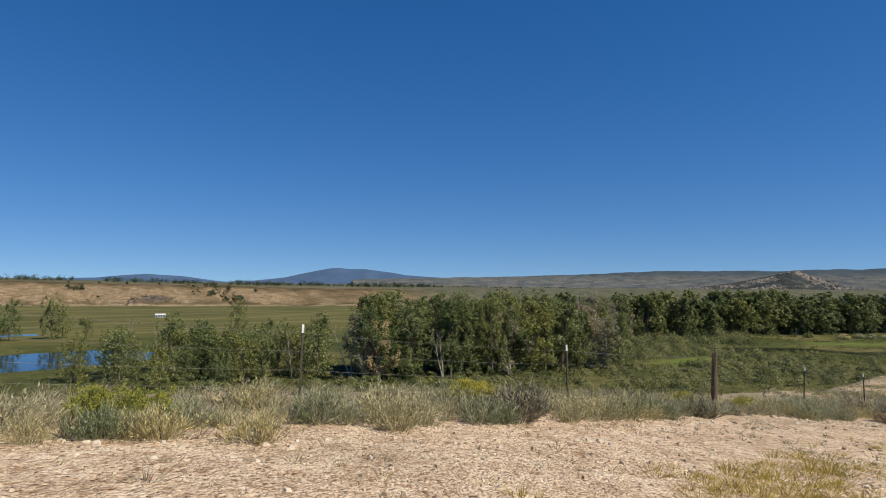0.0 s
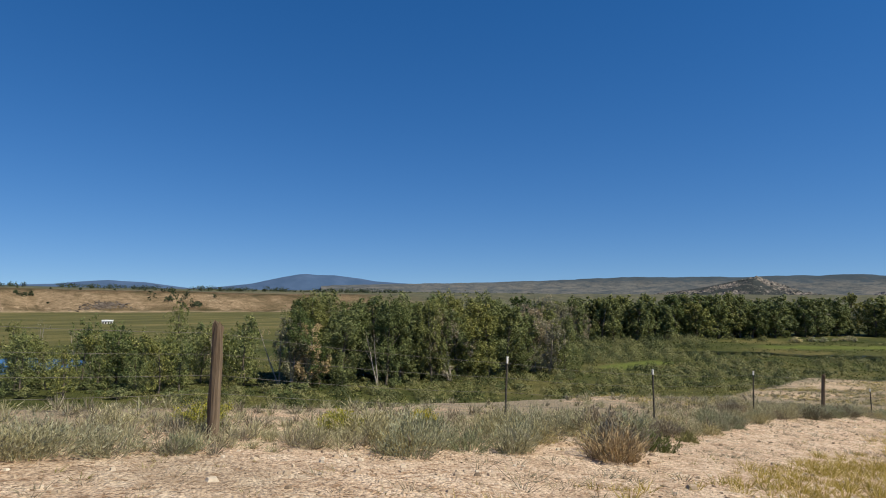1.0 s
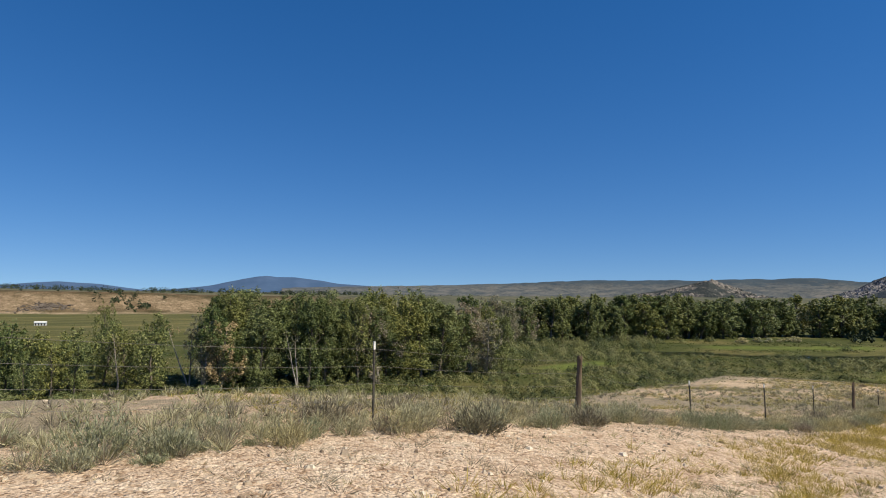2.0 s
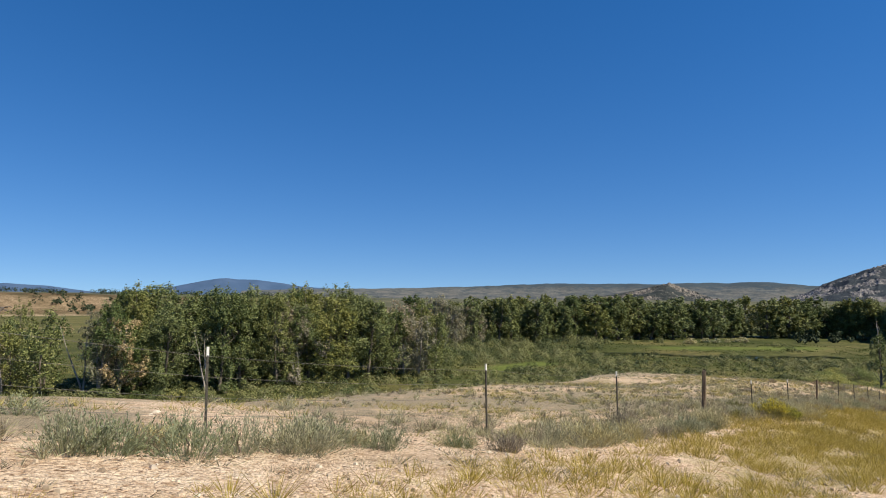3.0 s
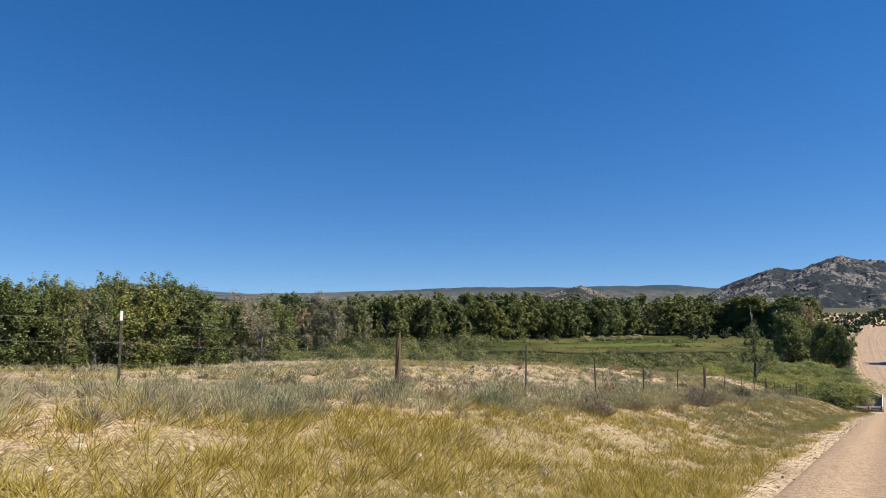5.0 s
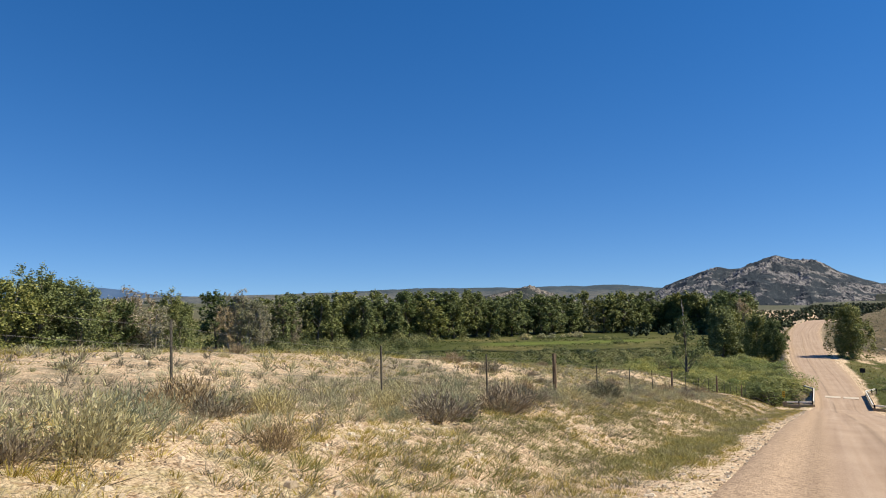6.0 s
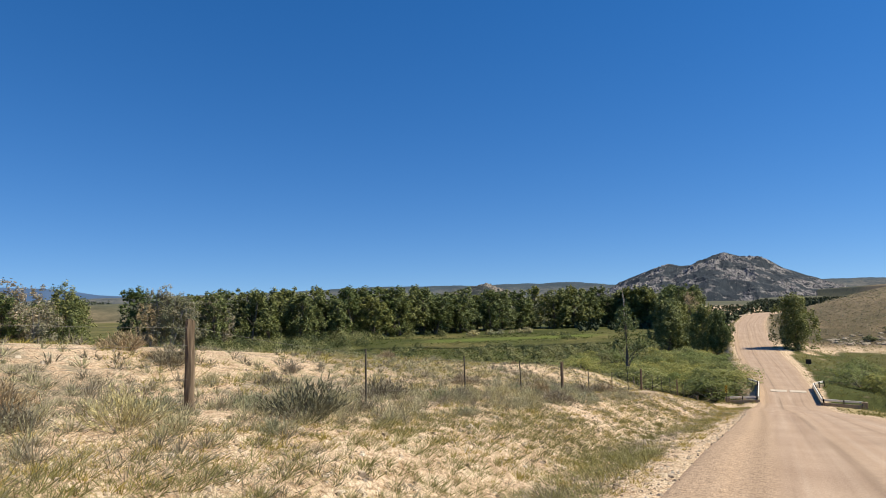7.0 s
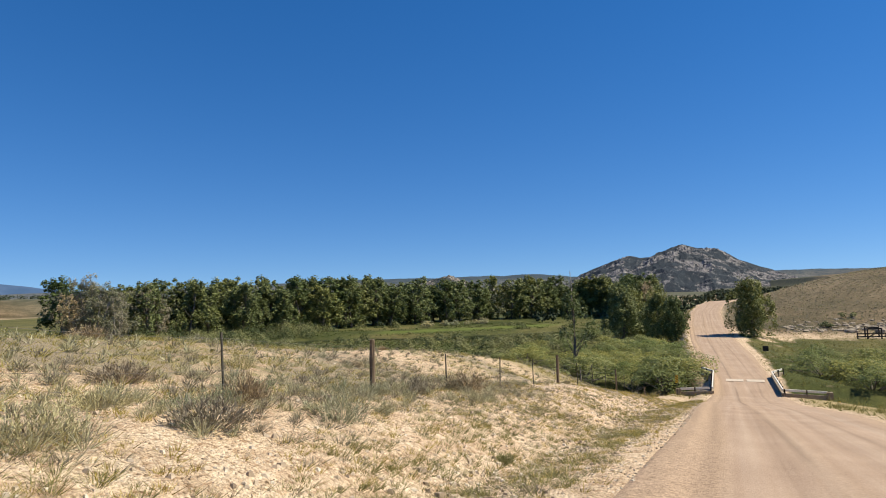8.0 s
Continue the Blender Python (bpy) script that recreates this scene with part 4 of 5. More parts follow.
# ---- willows ----
def make_willow(seed, label, leaf_mat=WILLOW, each=46, leaf=0.20):
    rng = np.random.default_rng(seed)
    root = tagged(new("willow_bush"), label, "bush", "willows on the river flat")
    spots, wood, outs = [], [], []
    for i in range(11):
        a, r = rng.uniform(0, 6.28), 1.75 * math.sqrt(rng.uniform(0, 1))
        c = np.array([r * math.cos(a), r * math.sin(a), rng.uniform(0.7, 2.1) * (1.15 - 0.27 * r)])
        d = rand_unit(rng, each)
        d[:, 2] = np.where(d[:, 2] < -0.3, -d[:, 2], d[:, 2])
        spots.append(c + d * rng.uniform(0.7, 1.05, (each, 1)) * rng.uniform(0.5, 0.85) * [1, 1, 0.95])
        outs.append(1.6 * d + 0.3 * c / 2 + [0, 0, 0.3])
        wood.append(tube([(0.1 * c[0], 0.1 * c[1], -0.2), tuple(c * [0.6, 0.6, 0.5]), tuple(c)], [0.05, 0.035, 0.01], 4))
    spots = np.concatenate(spots)
    spots[:, 2] = np.maximum(spots[:, 2], 0.1)
    child("woody_base", mesh_of("woody_base", *joined(wood), BARK, True), root)
    child("foliage", mesh_of("foliage", *leaf_cloud(rng, spots, leaf, 0.2, np.concatenate(outs), True), leaf_mat), root)
    return root


willows = Grower([make_willow(600 + i, "rounded green willow bush on the river flat") for i in range(4)])
bank_willows = Grower([make_willow(640 + i, "soft light green sandbar willow beside the bridge", WILLOW_PALE, 160, 0.085) for i in range(4)])
silver = Grower([make_willow(620 + i, "silvery buffaloberry bush by the water", SAGE) for i in range(1)])


far_bushes = []


def thicket(n, spots, spread, low, high, kinds=willows):
    for i in range(n):
        cx, cy = spots[i % len(spots)]
        x, y = cx + rng.normal(0, spread), cy + rng.normal(0, spread * 0.6)
        if river_depth(np.array([x]), np.array([y]))[0] > 0.25 or abs(y - road_y(x)) < road_half(x) + 1.8:
            continue
        size, turn, wide = rng.uniform(low, high), rng.uniform(0, 6.28), rng.uniform(1.0, 1.5)
        if kinds is None:
            far_bushes.append((i, x, y, size, turn, wide))
        else:
            kinds.put(i, x, y, size, turn, 0.15, wide)


thicket(30, [(300, 215), (330, 205), (380, 185), (420, 172), (300, 190)], 12, 1.0, 1.7, None)
thicket(30, [(190, 140), (205, 150), (180, 128), (150, 132), (120, 144), (96, 158)], 8, 0.5, 0.95)
thicket(64, [(70, 190), (80, 172), (55, 195), (98, 160), (42, 200), (64, 178), (88, 185), (30, 212), (112, 150)], 9, 0.7, 1.4)
thicket(16, [(252, 34), (262, 42), (275, 48), (290, 40)], 8, 1.0, 1.5, bank_willows)
thicket(42, [(223, 9), (227, 12), (232, 8), (238, 11), (246, 10), (256, 12), (266, 15), (222, 16), (278, 16), (290, 17)], 3.2, 0.95, 1.5, bank_willows)
thicket(26, [(224, -17), (232, -22), (242, -20), (236, -30), (250, -32), (222, -26)], 5, 0.85, 1.3, bank_willows)
thicket(30, [(234, 20), (242, 24), (252, 22), (262, 26), (272, 24), (284, 26)], 4, 0.9, 1.4, bank_willows)
thicket(7, [(236, -27), (246, -31), (230, -25)], 3, 0.9, 1.3, bank_willows)
thicket(24, [(330, 96), (360, 92), (400, 84), (300, 88), (280, 80), (440, 105)], 9, 0.6, 1.3, None)
thicket(44, [(250, 100), (270, 112), (230, 110), (290, 122), (210, 118), (320, 128), (200, 100), (240, 84)], 11, 0.4, 0.85)
thicket(9, [(452, 140), (470, 134), (436, 146)], 5, 1.0, 1.3, silver)
thicket(8, [(20, 262), (60, 270), (-10, 268)], 10, 0.6, 1.1)
thicket(3, [(330, -27), (330, -27), (352, -36)], 1.0, 0.9, 1.3)


def dome_leaves(rng, x, y, z, wide, tall, leaves, leaf):
    """Leaf sprays over the lumpy dome of one willow, thinner towards the ground."""
    d = rand_unit(rng, leaves)
    d[:, 2] = np.abs(d[:, 2]) * 1.1 - 0.08
    turn = rng.uniform(0, 6.28, 4)
    a = np.arctan2(d[:, 1], d[:, 0])
    lump = 1 + 0.13 * np.sin(3 * a + turn[0]) + 0.10 * np.sin(5 * a + 6 * d[:, 2] + turn[1]) + 0.08 * np.sin(9 * a - 9 * d[:, 2] + turn[2])
    c = d * (lump * rng.uniform(0.82, 1.04, leaves))[:, None] * [wide, wide, tall] + [x, y, z]
    return leaf_cloud(rng, c, leaf, 0.0, 2.2 * d + [0, 0, 0.3], True)


def willow_thicket():
    """The far willows along the old channels, olive, grey and dark green."""
    rng = np.random.default_rng(37)
    pieces, placed = ([], [], []), []
    # an oblong of old channels, filled dome beside dome
    for i in range(1700):
        u, w = rng.uniform(0, 1, 2)
        x = 212 + 55 * u * (1 - w) + 172 * u * w + 92 * (1 - u) * w
        y = 158 - 36 * u * (1 - w) + 28 * u * w + 68 * (1 - u) * w
        r = rng.uniform(2.6, 5.6) * (0.85 + 0.3 * w)
        if (abs(x - 237) > 24 or abs(y - 138) > 8) and all((x - p) ** 2 + (y - q) ** 2 > (0.97 * (r + s)) ** 2 for p, q, s in placed):
            placed.append((x, y, r))
    # scattered over the flat below the bank
    for i in range(1500):
        x, y, r = rng.uniform(10, 205), rng.uniform(80, 168), rng.uniform(1.2, 3.0)
        if fbm(np.array([x / 18]), np.array([y / 18]), 2, 53)[0] > -0.06 and all((x - p) ** 2 + (y - q) ** 2 > (0.85 * (r + s)) ** 2 for p, q, s in placed) and y > shelf_edge(x) + 30:
            placed.append((x, y, r))
    # low sandbar willows between the pond and the bank
    for i in range(2600):
        x, y, r = rng.uniform(212, 348), rng.uniform(42, 132), rng.uniform(1.0, 2.7)
        if y > 22 + road_y(x) and fbm(np.array([x / 20]), np.array([y / 14]), 2, 57)[0] > -0.10 and all((x - p) ** 2 + (y - q) ** 2 > (0.86 * (r + s)) ** 2 for p, q, s in placed):
            placed.append((x, y, r))
    for i, x, y, size, turn, wide in far_bushes:
        placed.append((x, y, 1.75 * size * wide))
    P = np.array(placed)
    P = P[river_depth(P[:, 0], P[:, 1]) < 0.2]
    for (x, y, r), z in zip(P, land(P[:, 0], P[:, 1])):
        pieces[int(rng.integers(0, 3))].append(dome_leaves(rng, x, y, z - 0.1, r, r * rng.uniform(0.8, 1.1), int(60 + 46 * r * r), 0.24))
    for mine, leaf, tint in zip(pieces, (WILLOW, WILLOW_GREY, WILLOW_DARK), ("olive green", "grey-green", "dark green")):
        tagged(new("willow_thicket", mesh_of("willow_thicket", *joined(mine), leaf)), f"{tint} willow thicket along the old channels", "bushes", kind="stuff")


willow_thicket()


def sedge_cover():
    """Rank sedge and weeds over the river flat."""
    rng = np.random.default_rng(33)
    x, y = rng.uniform(20, 470, 5000), rng.uniform(40, 330, 5000)
    keep = (y > shelf_edge(x) + 8) & (river_depth(x, y) < 0.2) & (sward(x, y) < 0.3) & (fbm(x / 22, y / 22, 3, 37) > -0.10) & (y < 330 - 0.42 * (x - 20))
    x, y = x[keep], y[keep]
    z = land(x, y)
    k = 7
    c = np.repeat(np.stack([x, y, z + 0.25], 1), k, 0) + rng.normal(0, 1, (k * len(x), 3)) * [0.9, 0.9, 0.16]
    v, f = leaf_cloud(rng, c, 0.32, 0.6)
    return tagged(new("meadow_sedge", mesh_of("meadow_sedge", v, f, REED)), "rank green sedge and weeds on the river flat", "meadow plants", kind="stuff")


sedge_cover()


def flat_scrub():
    """Waist-high scrub in rounded hummocks over the river flat."""
    rng = np.random.default_rng(35)
    x, y = rng.uniform(30, 400, 3800), rng.uniform(30, 250, 3800)
    keep = (y > shelf_edge(x) + 9) & (river_depth(x, y) < 0.15) & (fbm(x / 16, y / 12, 3, 47) > -0.03) & (y < 262 - 0.42 * (x - 60)) & (np.abs(y - road_y(x)) > 20) & (sward(x, y) < 0.3)
    x, y = x[keep], y[keep]
    z = land(x, y)
    size = rng.uniform(0.7, 1.7, len(x)) * (0.75 + 1.2 * np.clip(fbm(x / 25, y / 25, 2, 49), 0, 1))
    k = 34
    d = rand_unit(rng, k * len(x))
    d[:, 2] = np.abs(d[:, 2])
    s = np.repeat(size, k)[:, None]
    c = np.repeat(np.stack([x, y, z], 1), k, 0) + d * s * rng.uniform(0.75, 1.05, (k * len(x), 1)) * [1.7, 1.7, 1.0]
    v, f = leaf_cloud(rng, c, 0.24, 0.2, 2.6 * d + [0, 0, 0.3], True)
    return tagged(new("flat_scrub", mesh_of("flat_scrub", v, f, SCRUB)), "low olive scrub in hummocks on the river flat", "bushes", kind="stuff")


flat_scrub()


def far_tree_rows():
    """Shelter belts and scattered junipers on the benches, too far off to count."""
    rng = np.random.default_rng(31)
    spots = []
    for i in range(330):
        u = rng.uniform(0, 1)
        x, y = 60 + 1000 * u, 1750 + 60 * math.sin(5 * u) - 300 * u + rng.normal(0, 14)
        if math.sin(23 * u) > -0.75:
            spots.append((x, y, rng.uniform(8, 16)))
    for i in range(36):
        spots.append((352 + rng.normal(0, 22), 1060 + rng.normal(0, 40), rng.uniform(5, 10)))
    for i in range(260):
        u = rng.uniform(0, 1)
        spots.append((900 + 1500 * u, 2300 - 900 * u + rng.normal(0, 40), rng.uniform(5, 11)))
    for i in range(7):
        spots.append((120 + rng.normal(0, 120), 1150 + rng.normal(0, 40), rng.uniform(2, 4)))
    for i in range(420):
        spots.append((rng.uniform(480, 1300), rng.uniform(-90, 120), rng.uniform(3, 8)))
    for i in range(9):
        spots.append((150 + rng.normal(0, 8), 1120 + rng.normal(0, 10), rng.uniform(4, 7)))
    pts = []
    P = np.array(spots)
    for (x, y, h), z in zip(spots, land(P[:, 0], P[:, 1])):
        if x > 480 and -90 < y < 120 and y < road_y(min(x, 700)) + 12:
            continue
        k = 26
        d = rand_unit(rng, k) * rng.uniform(0.4, 1, (k, 1))
        pts.append(np.array([x, y, z + 0.52 * h]) + d * [0.55 * h, 0.55 * h, 0.5 * h])
    v, f = leaf_cloud(rng, np.concatenate(pts), 1.5)
    return tagged(new("distant_trees", mesh_of("distant_trees", v, f, JUNIPER)), "dark rows of distant trees on the benches", "trees", kind="stuff")


far_tree_rows()


# ---- sagebrush and grass ----
def make_sage(seed, wide, tall, name="sagebrush", label="grey-green sagebrush clump on the sandy verge", leaf=SAGE, bloom=None, group="sagebrush along the road", strands=150, sprays=1600, thick=1.0):
    rng = np.random.default_rng(seed)
    root = tagged(new(name), label, "bush", group)
    # upright stems fan out of a low woody crown into an uneven dome, each plumed with short leaves
    a, q = rng.uniform(0, 6.28, strands), np.sqrt(rng.uniform(0, 1, strands))
    lump = 0.82 + 0.22 * np.sin(3 * a + rng.uniform(0, 6)) * q + 0.14 * np.sin(7 * a + rng.uniform(0, 6))
    tips = np.stack([wide * q * np.cos(a) * lump, wide * q * np.sin(a) * lump, tall * (1 - 0.62 * q**2.2) * lump * rng.uniform(0.72, 1.12, strands)], 1)
    roots = np.stack([0.42 * tips[:, 0], 0.42 * tips[:, 1], 0.10 * tips[:, 2]], 1)
    v1, f1 = needles(rng, roots, tips, rng.uniform(0.0035, 0.006, strands) * thick)
    k = rng.integers(0, strands, sprays)
    t = rng.uniform(0.30, 1.0, (sprays, 1)) ** 0.75
    way = tips[k] - roots[k]
    way /= np.linalg.norm(way, axis=1, keepdims=True) + 1e-6
    low = roots[k] + (tips[k] - roots[k]) * t + rng.normal(0, 0.016, (sprays, 3))
    low[:, 2] = np.maximum(low[:, 2], 0.02)
    high = low + (0.75 * way + 0.55 * rand_unit(rng, sprays) + [0, 0, 0.25]) * rng.uniform(0.035, 0.085, (sprays, 1)) * thick
    v2, f2 = needles(rng, low, high, rng.uniform(0.006, 0.012, sprays) * thick)
    child("foliage", mesh_of("foliage", *joined([(v1, f1), (v2, f2)]), leaf), root)
    child("stem", mesh_of("stem", *tube([(0, 0, -0.1), (0.03, 0.02, 0.12 * tall), (-0.03 * wide, 0.05 * wide, 0.34 * tall), (0.1 * wide, 0.02, 0.5 * tall)], [0.03, 0.024, 0.016, 0.005], 6), SAGE_WOOD), root)
    if bloom:
        top = tips[tips[:, 2] > 0.5 * tall]
        top = np.repeat(top, 34, 0) + rng.normal(0, 0.045, (34 * len(top), 3)) * [1, 1, 0.7] - [0, 0, 0.03]
        child("blossom", mesh_of("blossom", *leaf_cloud(rng, top, 0.017, 0.3, None, True), bloom), root, "yellow flower heads")
    return root


sages = Grower([make_sage(700, 0.62, 0.72), make_sage(701, 0.80, 0.85), make_sage(702, 0.50, 0.55), make_sage(703, 0.70, 0.95), make_sage(704, 0.42, 0.40), make_sage(705, 0.9, 0.7)])
light_sages = Grower([make_sage(760, 0.62, 0.7, strands=110, sprays=850, thick=1.15), make_sage(761, 0.8, 0.8, strands=120, sprays=950, thick=1.15), make_sage(762, 0.5, 0.5, strands=90, sprays=700, thick=1.15)])
brown = Grower([make_sage(710 + i, 0.55, 0.5, "dry_shrub", "dry brown twiggy shrub on the sandy bank", DRY_BRUSH, None, "dry shrubs") for i in range(2)])
rabbit = Grower([make_sage(720 + i, 0.6, 0.7, "rabbitbrush", "green rabbitbrush topped with yellow flowers", BRUSH, BLOOM, "flowering rabbitbrush") for i in range(2)])
greens = Grower([make_sage(730 + i, 0.45, 0.55, "green_shrub", "fresh green shrub on the sandy verge", BRUSH, None, "green shrubs") for i in range(2)])

for k, x, y, s in ((0, 8.5, 9.9, 1.05), (1, 9.1, 10.2, 0.9), (1, 2.1, 9.0, 1.0), (0, 1.6, 9.4, 0.9), (0, 17.8, 10.6, 0.8), (1, 22.3, 10.6, 0.8), (0, 19.7, 9.7, 0.8), (1, 24.0, 7.3, 0.4), (0, 69.2, 7.5, 1.2), (1, 69.9, 7.1, 1.0)):
    rabbit.put(k, x, y, s, rng.uniform(0, 6.28))
for k, x, y, s in ((1, 70.4, 9.2, 1.0), (0, 25.2, 6.9, 0.95), (1, 27.6, 7.6, 0.7), (1, 60.2, 7.5, 0.6), (0, 101.0, 6.9, 0.8), (1, 125.5, 4.2, 0.55), (0, 66.8, 8.0, 0.9), (1, 131, 4.8, 0.6)):
    greens.put(k, x, y, s, rng.uniform(0, 6.28))
for k, x, y, s in ((0, 46.6, 8.6, 0.95), (1, 47.4, 8.3, 0.9), (3, 48.2, 8.5, 0.8), (5, 49.0, 8.4, 0.95), (1, 49.8, 8.7, 0.9), (0, 50.6, 8.3, 0.85), (3, 45.2, 9.0, 0.7), (1, 42.2, 8.6, 0.8), (0, 52.4, 8.2, 0.6), (3, 56.4, 7.6, 1.0), (1, 57.0, 7.9, 0.9), (3, 58.0, 7.7, 0.95), (3, 63.3, 7.6, 1.12), (1, 63.9, 8.0, 1.1), (5, 61.6, 7.8, 0.9), (3, 70.6, 7.9, 1.1), (1, 71.3, 8.3, 1.05), (5, 72.3, 7.1, 1.1), (0, 73.0, 7.6, 0.9), (1, 93.6, 7.0, 1.2), (3, 94.4, 7.4, 1.1), (5, 92.6, 7.4, 1.1), (0, 99.9, 8.0, 0.85),
                   (3, 102.0, 8.2, 0.9), (1, 106.7, 10.4, 1.0), (0, 97.2, 8.1, 0.9), (5, 90.0, 7.6, 1.2), (1, 88.2, 8.4, 1.2), (3, 86.5, 7.8, 1.1), (0, 84.2, 8.8, 1.0)):
    sages.put(k, x, y, s, rng.uniform(0, 6.28))
for x, y, s in ((23.1, 6.5, 1.3), (23.7, 6.9, 1.1), (95.8, 6.6, 0.8), (104.5, 7.4, 0.9), (107.2, 7.9, 0.9), (116, 8.2, 0.8)):
    brown.put(int(10 * x), x, y, s, rng.uniform(0, 6.28), 0.05)
count = 0
while count < 265:
    x = rng.uniform(-5, 150)
    thick = np.interp(x, [-5, 30, 44, 60, 100, 150], [1.0, 1.0, 0.42, 0.26, 0.3, 0.16])
    if rng.uniform() > thick:
        continue
    front = np.interp(x, [-5, 10, 20, 30, 50, 75, 100, 150], [7.6, 7.7, 7.5, 7.9, 8.2, 7.4, 7.3, 9.0]) + 0.9 * float(fbm(np.array([x / 2.2]), np.array([0.5]), 2, 77)[0])
    y = front + abs(rng.normal(0, 1.2))
    if rng.uniform() < (0.02 if x < 34 else 0.14):
        brown.put(count, x, y - 0.2, rng.uniform(0.7, 1.2), rng.uniform(0, 6.28), 0.05)
    else:
        (sages if y < 9.4 else light_sages).put(int(rng.integers(0, 6)), x, y, rng.uniform(0.65, 1.15) * float(np.interp(x, [0, 16, 20, 27, 32, 40, 80, 90], [0.88, 0.88, 1.0, 1.0, 0.78, 0.85, 0.85, 0.68])), rng.uniform(0, 6.28), 0.05, rng.uniform(0.9, 1.25))
    count += 1


for i in range(44):
    x = rng.uniform(30, 76) if i % 5 < 2 else rng.uniform(76, 172)
    y = 10.2 + abs(rng.normal(0, 6))
    if y < shelf_edge(x) + 1:
        (brown if i % 9 == 0 else light_sages).put(int(rng.integers(0, 6)), x, y, rng.uniform(0.4, 0.8), rng.uniform(0, 6.28), 0.05, rng.uniform(0.9, 1.4))


for i in range(86):
    x, y = rng.uniform(84, 140), 6.8 + abs(rng.normal(0, 4.2))
    kind = (light_sages, brown, light_sages, light_sages, brown)[i % 5]
    kind.put(int(rng.integers(0, 6)), x, y, rng.uniform(0.5, 1.05), rng.uniform(0, 6.28), 0.05, rng.uniform(0.9, 1.4))


def sage_cover(name, label, mat, seed, near, hill):
    """Low sage over the flats past the fence and on the hill beyond the bridge."""
    rng = np.random.default_rng(seed)
    spots = []
    while len(spots) < near:
        x, y = rng.uniform(-10, 208), 9.5 + abs(rng.normal(0, 16))
        if y < shelf_edge(x) + 6 and fbm(np.array([x / 5]), np.array([y / 5]), 2, 55)[0] > -0.12:
            spots.append((x, y, rng.uniform(0.16, 0.42)))
    for i in range(near // 3):
        spots.append((rng.uniform(-8, 46), 8.2 + abs(rng.normal(0, 2.4)), rng.uniform(0.22, 0.55)))
    for i in range(near // 3):
        spots.append((rng.uniform(84, 142), 6.9 + abs(rng.normal(0, 4.5)), rng.uniform(0.22, 0.5)))
    for i in range(near // 6):
        spots.append((rng.uniform(54, 84), 7.4 + abs(rng.normal(0, 2.0)), rng.uniform(0.25, 0.55)))
    for i in range(hill):
        x, y = rng.uniform(318, 500), -rng.uniform(4, 130)
        if y < road_y(x) - road_half(x) - 2:
            spots.append((x, y, rng.uniform(0.3, 0.8)))
    for i in range(hill // 16):
        x = rng.uniform(300, 450)
        spots.append((x, road_y(x) + road_half(x) + 2 + abs(rng.normal(0, 4)), rng.uniform(0.3, 0.8)))
    P = np.array(spots)
    Z = land(P[:, 0], P[:, 1])
    pieces = []
    front = (P[:, 0] < 250) & (P[:, 1] < 9.4)
    shore = (P[:, 0] < 250) & (P[:, 1] < 13.5)
    for mine, k, wide in ((front, 100, 0.0046), (shore & ~front, 60, 0.0078), ((P[:, 0] < 250) & ~shore, 30, 0.016), (P[:, 0] >= 250, 16, 0.08)):
        Q, z = P[mine], Z[mine]
        d = rand_unit(rng, k * len(Q)).reshape(len(Q), k, 3)
        d[..., :2] *= rng.uniform(0.1, 1, (len(Q), k, 1))
        d[..., 2] = np.abs(d[..., 2]) * 0.5 + 0.35
        foot = np.stack([Q[:, 0], Q[:, 1], z - 0.03], 1)[:, None] + 0 * d
        tip = foot + d * Q[:, 2][:, None, None] * rng.uniform(0.6, 1.0, (len(Q), k, 1)) * [1.15, 1.15, 1.0]
        root = foot + (tip - foot) * rng.uniform(0.15, 0.75, (len(Q), k, 1))
        pieces.append(needles(rng, root.reshape(-1, 3), tip.reshape(-1, 3), rng.uniform(0.6, 1.3, k * len(Q)) * wide))
    v, f = joined(pieces)
    return tagged(new(name, mesh_of(name, v, f, mat)), label, "sagebrush", kind="stuff")


sage_cover("sage_cover", "low grey sagebrush scattered over dry flats", SAGE, 41, 3000, 3200)
sage_cover("dry_brush_cover", "low brown brush scattered over dry flats", DRY_BRUSH, 43, 1600, 2400)


def grass_cover(name, label, mat, n, spot, blades_each, tall, spread, width, seed):
    """Tufts of n places; spot() draws a batch of places with the size of each, 0 where nothing grows."""
    rng = np.random.default_rng(seed)
    found = np.zeros((0, 3))
    while len(found) < n:
        batch = np.stack(spot(rng, 8000), 1)
        found = np.concatenate([found, batch[batch[:, 2] > 0]])
    P = found[:n]
    Z = land(P[:, 0], P[:, 1])
    k = blades_each
    base = np.repeat(np.stack([P[:, 0], P[:, 1], Z - 0.03], 1), k, 0)
    s = np.repeat(P[:, 2], k)[:, None]
    out = rng.normal(size=(len(base), 2)) * spread
    roots = base + np.c_[0.45 * out * s, np.zeros(len(base))]
    tips = roots + np.c_[1.2 * out * s, tall * s[:, 0] * rng.uniform(0.55, 1.15, len(base))]
    v, f = needles(rng, roots, tips, rng.uniform(0.6, 1.3, len(base)) * width)
    return tagged(new(name, mesh_of(name, v, f, mat)), label, "grass", kind="stuff")


def grown(rng, x, y, chance, low, high):
    """The places of a batch that take root, with their sizes."""
    return x, y, np.where(rng.uniform(size=len(x)) < chance, rng.uniform(low, high, len(x)), 0)


